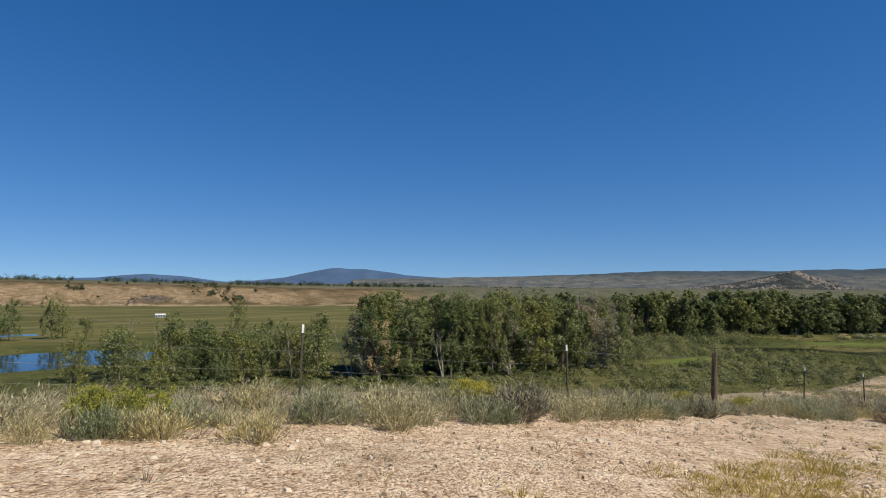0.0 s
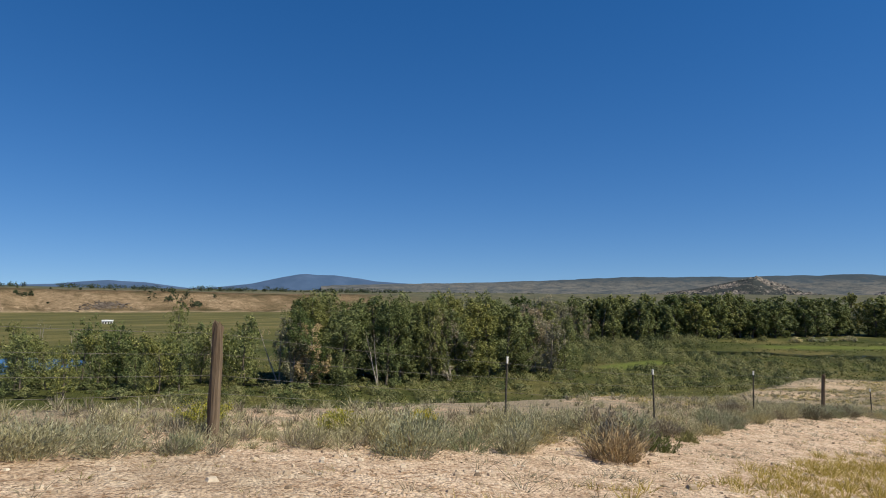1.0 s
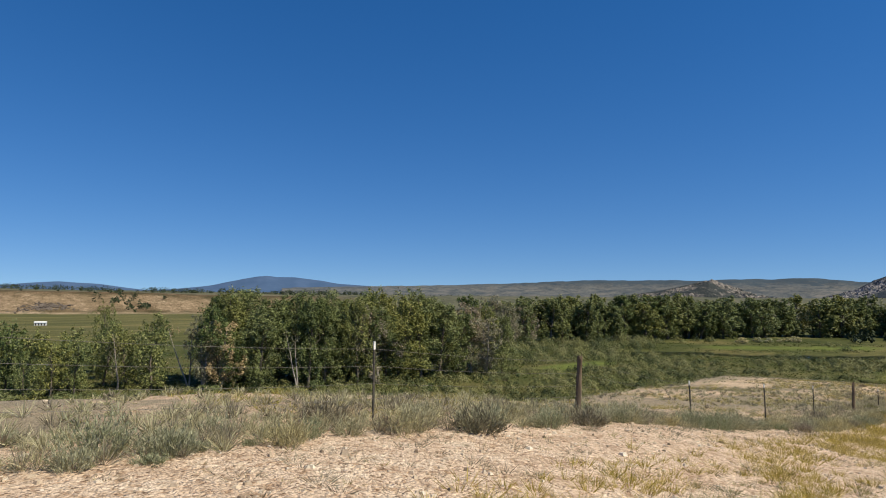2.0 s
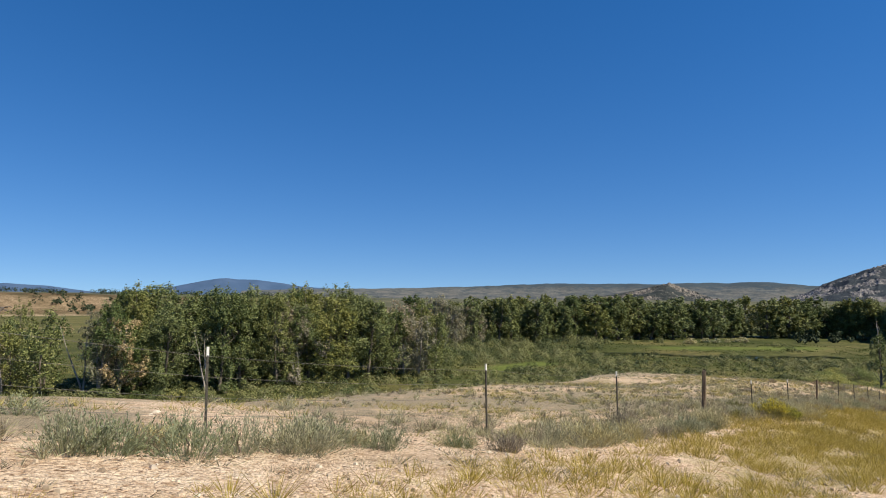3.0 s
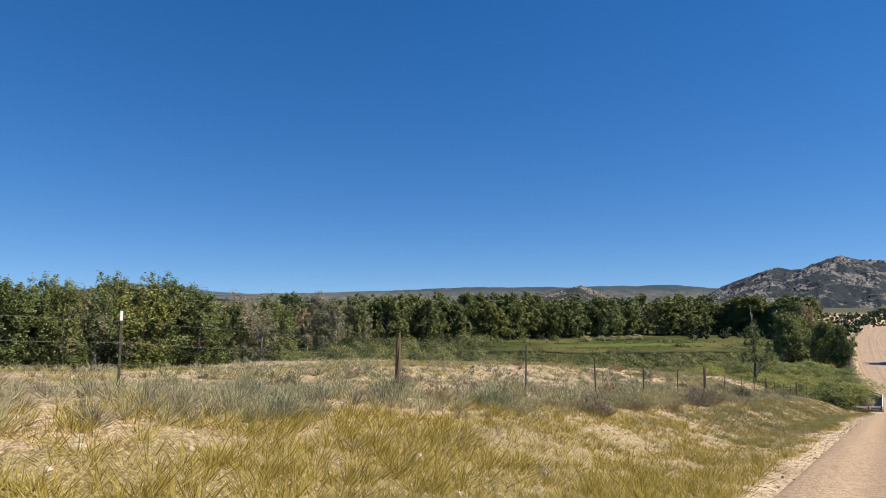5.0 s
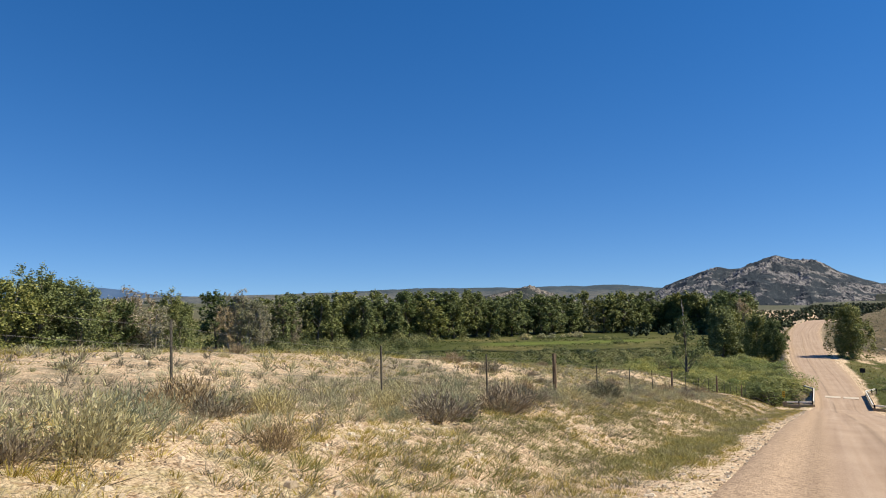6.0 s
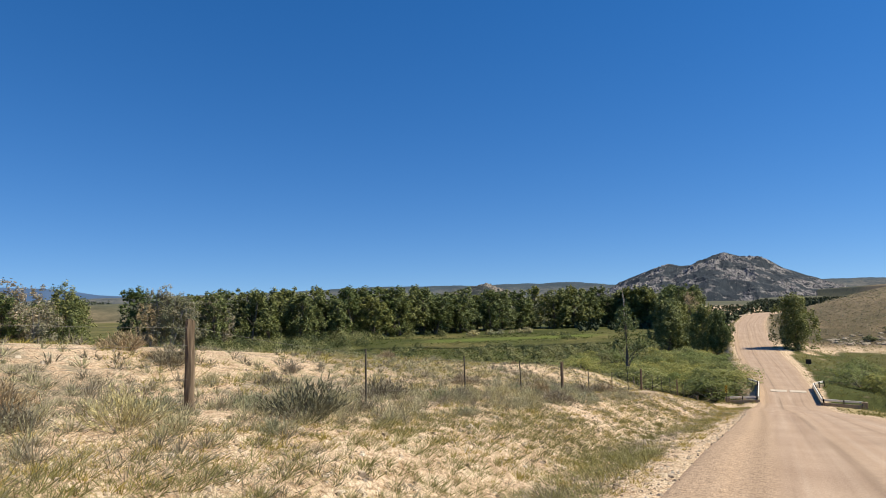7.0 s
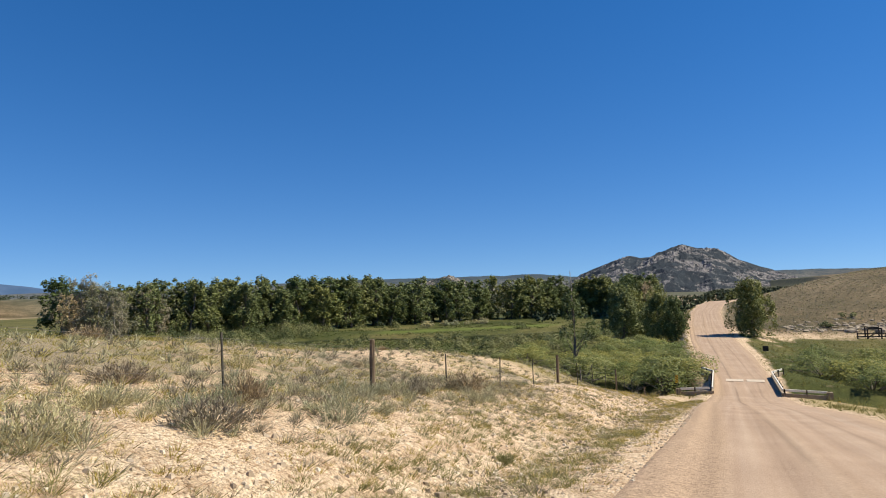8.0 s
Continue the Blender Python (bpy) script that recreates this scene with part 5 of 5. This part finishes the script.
def straw_spot(rng, n):
    x, y = rng.uniform(0, 190, n), rng.uniform(2.6, 9.6, n)
    g = np.interp(x, [0, 5, 7, 15, 20, 26, 40, 52, 58, 66, 80, 108, 128, 160, 190], [0.15, 0.3, 0.95, 0.95, 0.4, 0.85, 0.5, 0.4, 0.5, 1.0, 1.0, 0.4, 0.25, 0.25, 0.3])
    reach = np.interp(x, [0, 14, 30, 52, 64, 80, 108, 150], [4.0, 4.4, 5.0, 6.6, 7.6, 8.2, 8.2, 9.5])
    clump = np.maximum(ss((fbm(x / 2.0, y / 1.4, 3, 61) + 0.13) / 0.15), np.where((x > 65) & (x < 100), 0.3, 0.04))
    x, y, size = grown(rng, x, y, g * ss((reach + 0.8 - y) / 1.6) * clump, 0.5, 1.2)
    return x, y, size * np.interp(x, [0, 40, 55, 80, 98], [0.6, 0.7, 1, 0.95, 0.5])


def green_spot(rng, n):
    x, y = rng.uniform(8, 190, n), rng.uniform(2.8, 8.0, n)
    g = np.interp(x, [8, 26, 34, 55, 90, 104, 130, 190], [0.03, 0.08, 0.3, 0.2, 0.3, 0.5, 0.45, 0.5])
    clump = fbm(x / 2.6, y / 1.2, 3, 67) + 0.5
    return grown(rng, x, y, g * ss((np.interp(x, [90, 105], [5.6, 7.6]) - y) / 2.2) * ss((clump - 0.42) / 0.16), 0.5, 1.1)


def sparse_spot(rng, n):
    x, y = rng.uniform(0, 185, n), rng.uniform(3.0, 30, n)
    return grown(rng, x, y, np.where(y < shelf_edge(x), np.interp(y, [3, 9, 14, 30], [0.5, 1, 0.9, 0.6]), 0), 0.35, 0.9)


def bank_spot(rng, n):
    x = rng.uniform(198, 420, n)
    return grown(rng, x, road_y(x) + road_half(x) + 0.9 + np.abs(rng.normal(0, 5, n)), 1.0, 0.6, 1.3)


def shelf_spot(rng, n):
    x, y = rng.uniform(34, 192, n), rng.uniform(9.6, 27, n)
    clump = fbm(x / 4.0, y / 3.0, 3, 79) + 0.5
    return grown(rng, x, y, np.where(y < shelf_edge(x), ss((clump - 0.40) / 0.2) * np.interp(x, [34, 84, 110, 150, 192], [0.7, 0.7, 1, 1, 0.8]), 0), 0.6, 1.3)


def weed_spot(rng, n):
    x, y = rng.uniform(0, 180, n), rng.uniform(2.8, 13, n)
    clump = fbm(x / 1.6, y / 1.1, 3, 73) + 0.5
    return grown(rng, x, y, ss((clump - 0.44) / 0.14) * np.interp(x, [0, 30, 60, 100, 180], [0.4, 0.6, 0.8, 1, 0.8]) * np.interp(y, [3, 7, 9, 13], [0.8, 1, 0.8, 0.5]), 0.5, 1.2)


def olive_spot(rng, n):
    x, y = rng.uniform(92, 150, n), rng.uniform(3.0, 8.6, n)
    clump = fbm(x / 3.4, y / 1.8, 3, 75) + 0.5
    return grown(rng, x, y, np.maximum(ss((clump - 0.38) / 0.16), np.where((x > 105) & (x < 121), 0.5, 0)) * ss((8.8 - y) / 3) * np.interp(x, [92, 103, 107, 119, 126, 150], [0.5, 0.8, 1, 1, 0.3, 0.25]), 0.5, 1.3)


def brown_spot(rng, n):
    x, y = rng.uniform(50, 150, n), rng.uniform(3.2, 15, n)
    clump = fbm(x / 2.6, y / 1.5, 3, 97) + 0.5
    return grown(rng, x, y, ss((clump - 0.46) / 0.14) * np.interp(x, [50, 84, 100, 150], [0.3, 0.7, 1, 0.8]), 0.6, 1.5)


def right_spot(rng, n):
    x, y = rng.uniform(120, 320, n), -rng.uniform(5, 40, n)
    return grown(rng, x, y, np.where(y < road_y(x) - road_half(x) - 0.8, 1.0, 0.0), 0.6, 1.3)


grass_cover("golden_grass", "tall golden olive cured grass on the verge", STRAW, 10500, straw_spot, 24, 0.28, 0.13, 0.0050, 81)
grass_cover("green_grass", "green grass tufts by the roadside ditch", GRASS, 1500, green_spot, 34, 0.17, 0.09, 0.0038, 82)
grass_cover("dry_tufts", "sparse dry grass tufts on bare soil", STRAW, 4000, sparse_spot, 12, 0.14, 0.09, 0.0045, 83)
grass_cover("shelf_grass", "golden brown grass on the flat past the fence", STRAW, 5000, shelf_spot, 16, 0.2, 0.13, 0.008, 87)
grass_cover("dry_weeds", "low brown and olive weeds on stony soil", DRY_BRUSH, 4200, weed_spot, 22, 0.12, 0.10, 0.0055, 86)
grass_cover("olive_weeds", "yellow-green weeds in patches on stony soil", BRUSH, 3500, olive_spot, 32, 0.15, 0.09, 0.0045, 88)
grass_cover("brown_weeds", "low brown dried weeds on stony soil", DRY_BRUSH, 2600, brown_spot, 30, 0.15, 0.09, 0.0045, 89)
grass_cover("bank_grass", "rough green grass on the road bank", GRASS, 1500, bank_spot, 9, 0.5, 0.22, 0.03, 85)
grass_cover("meadow_grass", "rough green grass beside the bridge", GRASS, 1800, right_spot, 9, 0.5, 0.22, 0.03, 84)


# ---- stones ----
def stones():
    rng = np.random.default_rng(91)
    base = bmesh.new()
    bmesh.ops.create_cone(base, segments=4, radius1=1.0, radius2=0.55, depth=1.1, cap_ends=False)
    bmesh.ops.contextual_create(base, geom=[e for e in base.edges if all(v.co.z > 0 for v in e.verts)])
    bmesh.ops.triangulate(base, faces=base.faces[:])
    bv = np.array([v.co[:] for v in base.verts])
    bf = np.array([[v.index for v in f.verts] for f in base.faces])
    base.free()
    n = 48000
    kind = rng.uniform(size=n)
    x = np.where(rng.uniform(size=n) < 0.6, rng.uniform(-3, 175, n), rng.uniform(95, 165, n))
    y = np.where(kind < 0.12, 2.2 + np.abs(rng.normal(0, 0.8, n)), np.where(kind < 0.97, rng.uniform(2.9, 9.5, n), rng.uniform(4.5, 16, n)))
    size = np.where(kind < 0.12, rng.uniform(0.012, 0.034, n), np.where(kind < 0.97, 0.012 + 0.042 * rng.uniform(size=n) ** 2, rng.uniform(0.04, 0.085, n)))
    # a line of washed-out cobbles along the ditch
    ditch = (x > 118) & (rng.uniform(size=n) < 0.16)
    y = np.where(ditch, 3.4 + 0.02 * (x - 118) + np.abs(rng.normal(0, 0.7, n)), y)
    size = np.where(ditch, 0.025 + 0.07 * rng.uniform(size=n) ** 3, size)
    keep = (y <= 3.2) | (fbm(x / 1.7, y / 1.2, 3, 99) >= rng.uniform(-0.25, 0.12, n))
    P = np.stack([x, y, size], 1)[keep][:23000]
    rz = np.maximum(land(P[:, 0], P[:, 1]), np.where(P[:, 1] < road_y(P[:, 0]) + road_half(P[:, 0]) + 0.75, road_z(P[:, 0]) + 0.03, -99))
    n = len(P)
    ang = rng.uniform(0, 6.28, n)
    sc = rng.uniform(0.6, 1.4, (n, 3)) * P[:, 2:3] * [1.1, 1.1, 0.7]
    V = bv[None] * rng.uniform(0.75, 1.2, (n, len(bv), 1)) * sc[:, None]
    c, s = np.cos(ang)[:, None], np.sin(ang)[:, None]
    V = np.stack([V[..., 0] * c - V[..., 1] * s, V[..., 0] * s + V[..., 1] * c, V[..., 2]], -1)
    V = V + np.stack([P[:, 0], P[:, 1], rz + 0.2 * P[:, 2]], 1)[:, None]
    F = bf[None] + len(bv) * np.arange(n)[:, None, None]
    return tagged(new("loose_stones", mesh_of("loose_stones", V.reshape(-1, 3), F.reshape(-1, 3), STONE)), "loose pale stones and gravel along the verge", "stones", kind="stuff")


stones()


def heap(name, label, mat, rng, bv, bf, x, y, s):
    n = len(x)
    V = bv[None] * rng.uniform(0.7, 1.25, (n, len(bv), 1)) * (s[:, None] * rng.uniform(0.6, 1.4, (n, 3)) * [1.2, 1.2, 0.6])[:, None]
    V = V + np.stack([x, y, land(x, y) + 0.1 * s], 1)[:, None]
    F = bf[None] + len(bv) * np.arange(n)[:, None, None]
    return tagged(new(name, mesh_of(name, V.reshape(-1, 3), F.reshape(-1, 3), mat)), label, "rocks", kind="stuff")


def hill_rocks():
    """Weathered ledges at the foot of the hill, and a jumbled outcrop on the bluff across the river."""
    n = 620
    rng = np.random.default_rng(95)
    base = bmesh.new()
    bmesh.ops.create_icosphere(base, subdivisions=1, radius=1)
    bv = np.array([v.co[:] for v in base.verts])
    bf = np.array([[v.index for v in f.verts] for f in base.faces])
    base.free()
    y = -rng.uniform(16, 95, n)
    x = 322 + 0.10 * (-y - 16) + np.abs(rng.normal(0, 9, n))
    s = rng.uniform(0.2, 0.75, n)
    x[:60], y[:60], s[:60] = 322 + rng.normal(0, 4, 60), -46 + rng.normal(0, 4, 60), rng.uniform(0.7, 1.7, 60)
    heap("hill_rocks", "pale rubble and ledges at the hill's foot", RUBBLE, rng, bv, bf, x, y, s)
    m = 240
    heap("bluff_rocks", "jumble of dark brown boulders on the bluff", OUTCROP, rng, bv, bf, 236 + rng.normal(0, 16, m), 1012 + rng.normal(0, 11, m), rng.uniform(0.8, 2.4, m))


hill_rocks()


# ---- fence ----
def post_steel(parent, x, y, top, lean=(0, 0), white=True):
    z = land_at(x, y)
    h = top - z
    bm = bmesh.new()
    m = Matrix.Rotation(lean[0], 4, "Y") @ Matrix.Rotation(lean[1], 4, "X")
    for sx, sy, off in ((0.036, 0.007, 0.0), (0.007, 0.036, 0.018)):
        bmesh.ops.create_cube(bm, size=1, matrix=m @ Matrix.Translation((0, off, h / 2 - 0.2)) @ Matrix.Diagonal((sx, sy, h + 0.4, 1)))
    k = 0.12
    while k < h - 0.1:
        bmesh.ops.create_cube(bm, size=1, matrix=m @ Matrix.Translation((0, -0.007, k)) @ Matrix.Diagonal((0.016, 0.01, 0.014, 1)))
        k += 0.1
    p = part("steel_post", bm, STEEL, parent)
    p.location = (x, y, z)
    if white:
        bm = bmesh.new()
        for sx, sy, off in ((0.040, 0.010, 0.0), (0.010, 0.040, 0.018)):
            bmesh.ops.create_cube(bm, size=1, matrix=m @ Matrix.Translation((0, off, h - 0.055)) @ Matrix.Diagonal((sx, sy, 0.14, 1)))
        part("painted_tip", bm, WHITE_PAINT, p, "white painted post tip")
    return p


def post_wood(parent, x, y, top, radius, lean=(0, 0), seed=0):
    rng = np.random.default_rng(seed)
    z = land_at(x, y)
    h = top - z
    bm = bmesh.new()
    sides = 12
    rings = []
    for k, q in enumerate((-0.35, 0.0, 0.3 * h, 0.62 * h, 0.9 * h, h - 0.02, h)):
        rr = radius * (1.05 - 0.08 * q) * (0.8 if k == 6 else 1)
        rings.append([bm.verts.new((rr * (1 + 0.07 * rng.normal()) * math.cos(6.283 * i / sides) + 0.008 * rng.normal(), rr * (1 + 0.07 * rng.normal()) * math.sin(6.283 * i / sides), q + (0.03 * rng.normal() if k > 4 else 0))) for i in range(sides)])
    for a, b in zip(rings[:-1], rings[1:]):
        for i in range(sides):
            bm.faces.new((a[i], a[(i + 1) % sides], b[(i + 1) % sides], b[i]))
    bm.faces.new(rings[-1])
    bmesh.ops.transform(bm, matrix=Matrix.Rotation(lean[0], 4, "Y") @ Matrix.Rotation(lean[1], 4, "X"), verts=bm.verts)
    p = part("wood_post", bm, POST_WOOD, parent, "weathered round wooden post")
    p.location = (x, y, z)
    return p


def build_fence():
    fence = tagged(new("wire_fence"), "barbed wire fence on steel and weathered wooden posts", "fence")
    steel = [(-8.0, 20.7), (-1.5, 20.05), (4.5, 19.4), (11.1, 18.75), (23.57, 17.4), (29.38, 16.72), (35.52, 16.25), (48.19, 14.5), (54.73, 13.83), (60.87, 13.22), (73.42, 11.95), (79.23, 11.47), (91.08, 10.45), (96.4, 9.75),
             (101.81, 9.05), (107.08, 8.52), (117.84, 7.35), (123.42, 6.75), (128.54, 6.18), (138.98, 4.85), (144.54, 4.18), (149.6, 3.7), (159.8, 2.45), (165, 1.75), (170.2, 1.1), (180.5, -0.75), (185.5, -1.9), (190.5, -3.0)]
    wood = [(17.49, 18.22, 0.085), (41.85, 15.65, 0.07), (67.6, 12.78, 0.075), (85.21, 10.98, 0.05), (112.63, 8.17, 0.075), (134.01, 5.65, 0.07), (154.57, 3.4, 0.08), (175.4, 0.35, 0.07), (196, -4.0, 0.08)]
    rng = np.random.default_rng(5)
    heads = []
    for i, (x, top) in enumerate(steel):
        lean = (rng.normal(0, 0.025), rng.normal(0, 0.02))
        if 73 < x < 74:
            lean = (-0.16, 0.02)
        post_steel(fence, x, 9.45, max(top, land_at(x, 9.45) + 0.95), lean, white=x < 84)
        heads.append((x, max(top, land_at(x, 9.45) + 0.95)))
    for i, (x, top, r) in enumerate(wood):
        lean = (0.08 if 67 < x < 68 else 0.0 if x < 20 else rng.normal(0, 0.02), rng.normal(0, 0.02))
        post_wood(fence, x, 9.45, max(top, land_at(x, 9.45) + 1.05), r, lean, i)
        heads.append((x, max(top, land_at(x, 9.45) + 1.05)))
    heads.sort()
    # four strands with twisted barbs, sagging a little from post to post
    for drop in (0.12, 0.42, 0.72, 0.98):
        pieces = []
        for (x0, t0), (x1, t1) in zip(heads[:-1], heads[1:]):
            pts = []
            for q in np.linspace(0, 1, 7)[: 7 if x1 == heads[-1][0] else 6]:
                pts.append((x0 + (x1 - x0) * q, 9.425, t0 + (t1 - t0) * q - drop - 0.05 * 4 * q * (1 - q)))
            pieces.extend(pts)
        v, f = tube(pieces, [0.0022] * len(pieces), 4)
        barbs = []
        for (x0, _, z0), (x1, _, z1) in zip(pieces[:-1], pieces[1:]):
            for q in (0.1, 0.3, 0.5, 0.7, 0.9):
                c = np.array([x0 + (x1 - x0) * q, 9.425, z0 + (z1 - z0) * q])
                barbs.append(tube([c + [0.0, -0.012, -0.012], c + [0.004, 0.012, 0.012]], [0.002, 0.002], 3))
        bv, bf = joined(barbs)
        child("wire_strand", mesh_of("wire_strand", *joined([(v, f), (bv, bf)]), WIRE), fence, "galvanised barbed wire strand")
    return fence


build_fence()


# ---- bridge ----
def beam(a, b, w, h, bevel=0.01):
    a, b = Vector(a), Vector(b)
    d = b - a
    m = Matrix.Translation((a + b) / 2) @ d.to_track_quat("X", "Z").to_matrix().to_4x4()
    return box_bm(d.length, w, h, m, bevel)


def build_bridge():
    bridge = tagged(new("road_bridge"), "small concrete road bridge with cream-painted guard rails", "bridge")
    deck = -5.32
    part("deck", box_bm(19.0, 8.6, 0.7, Matrix.Translation((209.6, -1.5, deck - 0.42)), 0.03), CONCRETE, bridge)
    for x in (201.2, 218.0):
        part("abutment", box_bm(1.4, 9.4, 4.2, Matrix.Translation((x, -1.5, deck - 2.6)), 0.04), CONCRETE, bridge)
    for side, y, out in ((1, 2.25, 3.6), (-1, -5.2, -4.6)):
        corners = [(201.6 + (0.3 if side > 0 else 1.4), y + out, deck - 0.35), (201.3, y, deck), (218.8, y + 0.05 * side, deck), (222.5, y + 1.6 * side, deck + 0.05)]
        for (a, b) in zip(corners[:-1], corners[1:]):
            a, b = Vector(a), Vector(b)
            part("parapet", beam(a + Vector((0, 0, 0.10)), b + Vector((0, 0, 0.10)), 0.3, 0.62, 0.02), CONCRETE, bridge)
            rail = part("guard_rail", beam(a + Vector((0, 0, 0.74)), b + Vector((0, 0, 0.74)), 0.09, 0.22, 0.03), RAIL, bridge, "cream-painted steel guard rail")
            part("rail_cap", beam(a + Vector((0, 0, 0.87)), b + Vector((0, 0, 0.87)), 0.14, 0.05, 0.012), RAIL, rail)
            n = max(2, int((b - a).length / 2.2))
            for i in range(n + 1):
                p = a + (b - a) * (i / n)
                part("rail_post", box_bm(0.16, 0.16, 1.1, Matrix.Translation(p + Vector((0, 0.16 * side, 0.35))), 0.01), TIMBER, bridge, "dark timber rail post")
        end = Vector(corners[0])
        part("end_block", box_bm(0.7, 0.6, 1.05, Matrix.Translation(end + Vector((0, 0.25 * side, 0.3))), 0.03), CONCRETE, bridge)
    for y in (-0.4, -3.0):
        part("deck_patch", box_bm(2.4, 2.2, 0.02, Matrix.Translation((214.8, y, road_z(215.0) + 0.075)), 0.004), PALE_CONCRETE, bridge, "pale worn concrete strip across the deck")
    return bridge


build_bridge()


def sign(name, label, x, y, w, h, top, face, stripes=False, turn=0.0):
    s = tagged(new(name), label, "sign")
    z = land_at(x, y)
    s.location = (x, y, z)
    s.rotation_euler = (0, 0, turn)
    part("post", box_bm(0.07, 0.07, top + 0.3, Matrix.Translation((0.05, 0, top / 2 - 0.15)), 0.005), STEEL, s)
    p = part("panel", box_bm(0.02, w, h, Matrix.Translation((0, 0, top - h / 2)), 0.006), face, s)
    if stripes:
        for i in range(3):
            zc = top - h * (0.2 + 0.3 * i)
            part("stripe", box_bm(0.012, w * 1.05, h * 0.10, Matrix.Translation((-0.012, 0, zc)) @ Matrix.Rotation(0.7, 4, "X"), 0.002), BLACK_PAINT, p, "black slanted stripe")
    return s


sign("object_marker", "yellow and black striped marker at the bridge end", 206.5, -11.4, 0.32, 0.95, 1.45, YELLOW_PAINT, True, -0.1)
sign("object_marker", "yellow and black striped marker beside the wing wall", 201.2, 6.2, 0.32, 0.95, 2.4, YELLOW_PAINT, True, 0.1)
sign("marker_board", "small black marker board on a post", 254, -6.6, 1.0, 0.95, 1.5, BLACK_PAINT)
sign("marker_board", "small black marker board among green bushes", 256, -13.6, 0.9, 0.9, 1.5, BLACK_PAINT)


def build_loading_frame():
    frame_ob = tagged(new("timber_frame"), "old dark timber loading chute at the hill's foot", "structure")
    x, y = 309, -33
    z = land_at(x, y)
    for dx, dy, h in ((0, 0, 2.6), (0, -3, 2.8), (3, 0, 2.9), (3, -3, 3.0), (0, 2.2, 1.6), (0, -5.5, 1.7)):
        part("post", box_bm(0.3, 0.3, h + 0.5, Matrix.Translation((x + dx, y + dy, z + h / 2 - 0.25)) @ Matrix.Rotation(0.05 * (dx - 1), 4, "Y"), 0.02), TIMBER, frame_ob)
    for a, b in (((0, 2.2, 1.3), (0, -5.5, 1.4)), ((0, 2.2, 0.6), (0, -5.5, 0.7)), ((0, 0, 2.5), (0, -3, 2.7)), ((3, 0, 2.6), (3, -3, 2.8)), ((0, 0, 2.4), (3, 0, 2.8)), ((0, -3, 0.4), (3, -3, 2.6)), ((0, 0, 0.3), (3, -3, 1.8))):
        part("rail", beam((x + a[0], y + a[1], z + a[2]), (x + b[0], y + b[1], z + b[2]), 0.12, 0.28), TIMBER, frame_ob)
    return frame_ob


build_loading_frame()


def build_shed(x, y, long, label):
    shed = tagged(new("long_shed"), label, "building")
    z = land_at(x, y)
    shed.matrix_basis = Matrix.Translation((x, y, z)) @ Matrix.Rotation(-0.35, 4, "Z")
    part("wall", box_bm(long, 5, 2.6, Matrix.Translation((0, 0, 1.2)), 0.02), ROOF_METAL, shed)
    bm = bmesh.new()
    h = long / 2 + 0.4
    vs = [bm.verts.new(p) for p in ((-h, -3, 2.5), (h, -3, 2.5), (h, 3, 2.5), (-h, 3, 2.5), (-h, 0, 3.6), (h, 0, 3.6))]
    for q in ((0, 1, 5, 4), (2, 3, 4, 5), (1, 2, 5), (3, 0, 4), (3, 2, 1, 0)):
        bm.faces.new([vs[i] for i in q])
    part("roof", bm, ROOF_METAL, shed, "pale metal gable roof")
    # flat dark slabs on the solid wall stand for shade inside open bays
    for i in range(4):
        part("bay_shade", box_bm(long / 8, 0.1, 1.7, Matrix.Translation((-long / 2 + long * (i + 0.5) / 4, -2.52, 1.0))), TIMBER, shed, "dark panel standing for a shaded open bay")
    return shed


build_shed(154, 621, 8.5, "long low white shed in the hayfield")
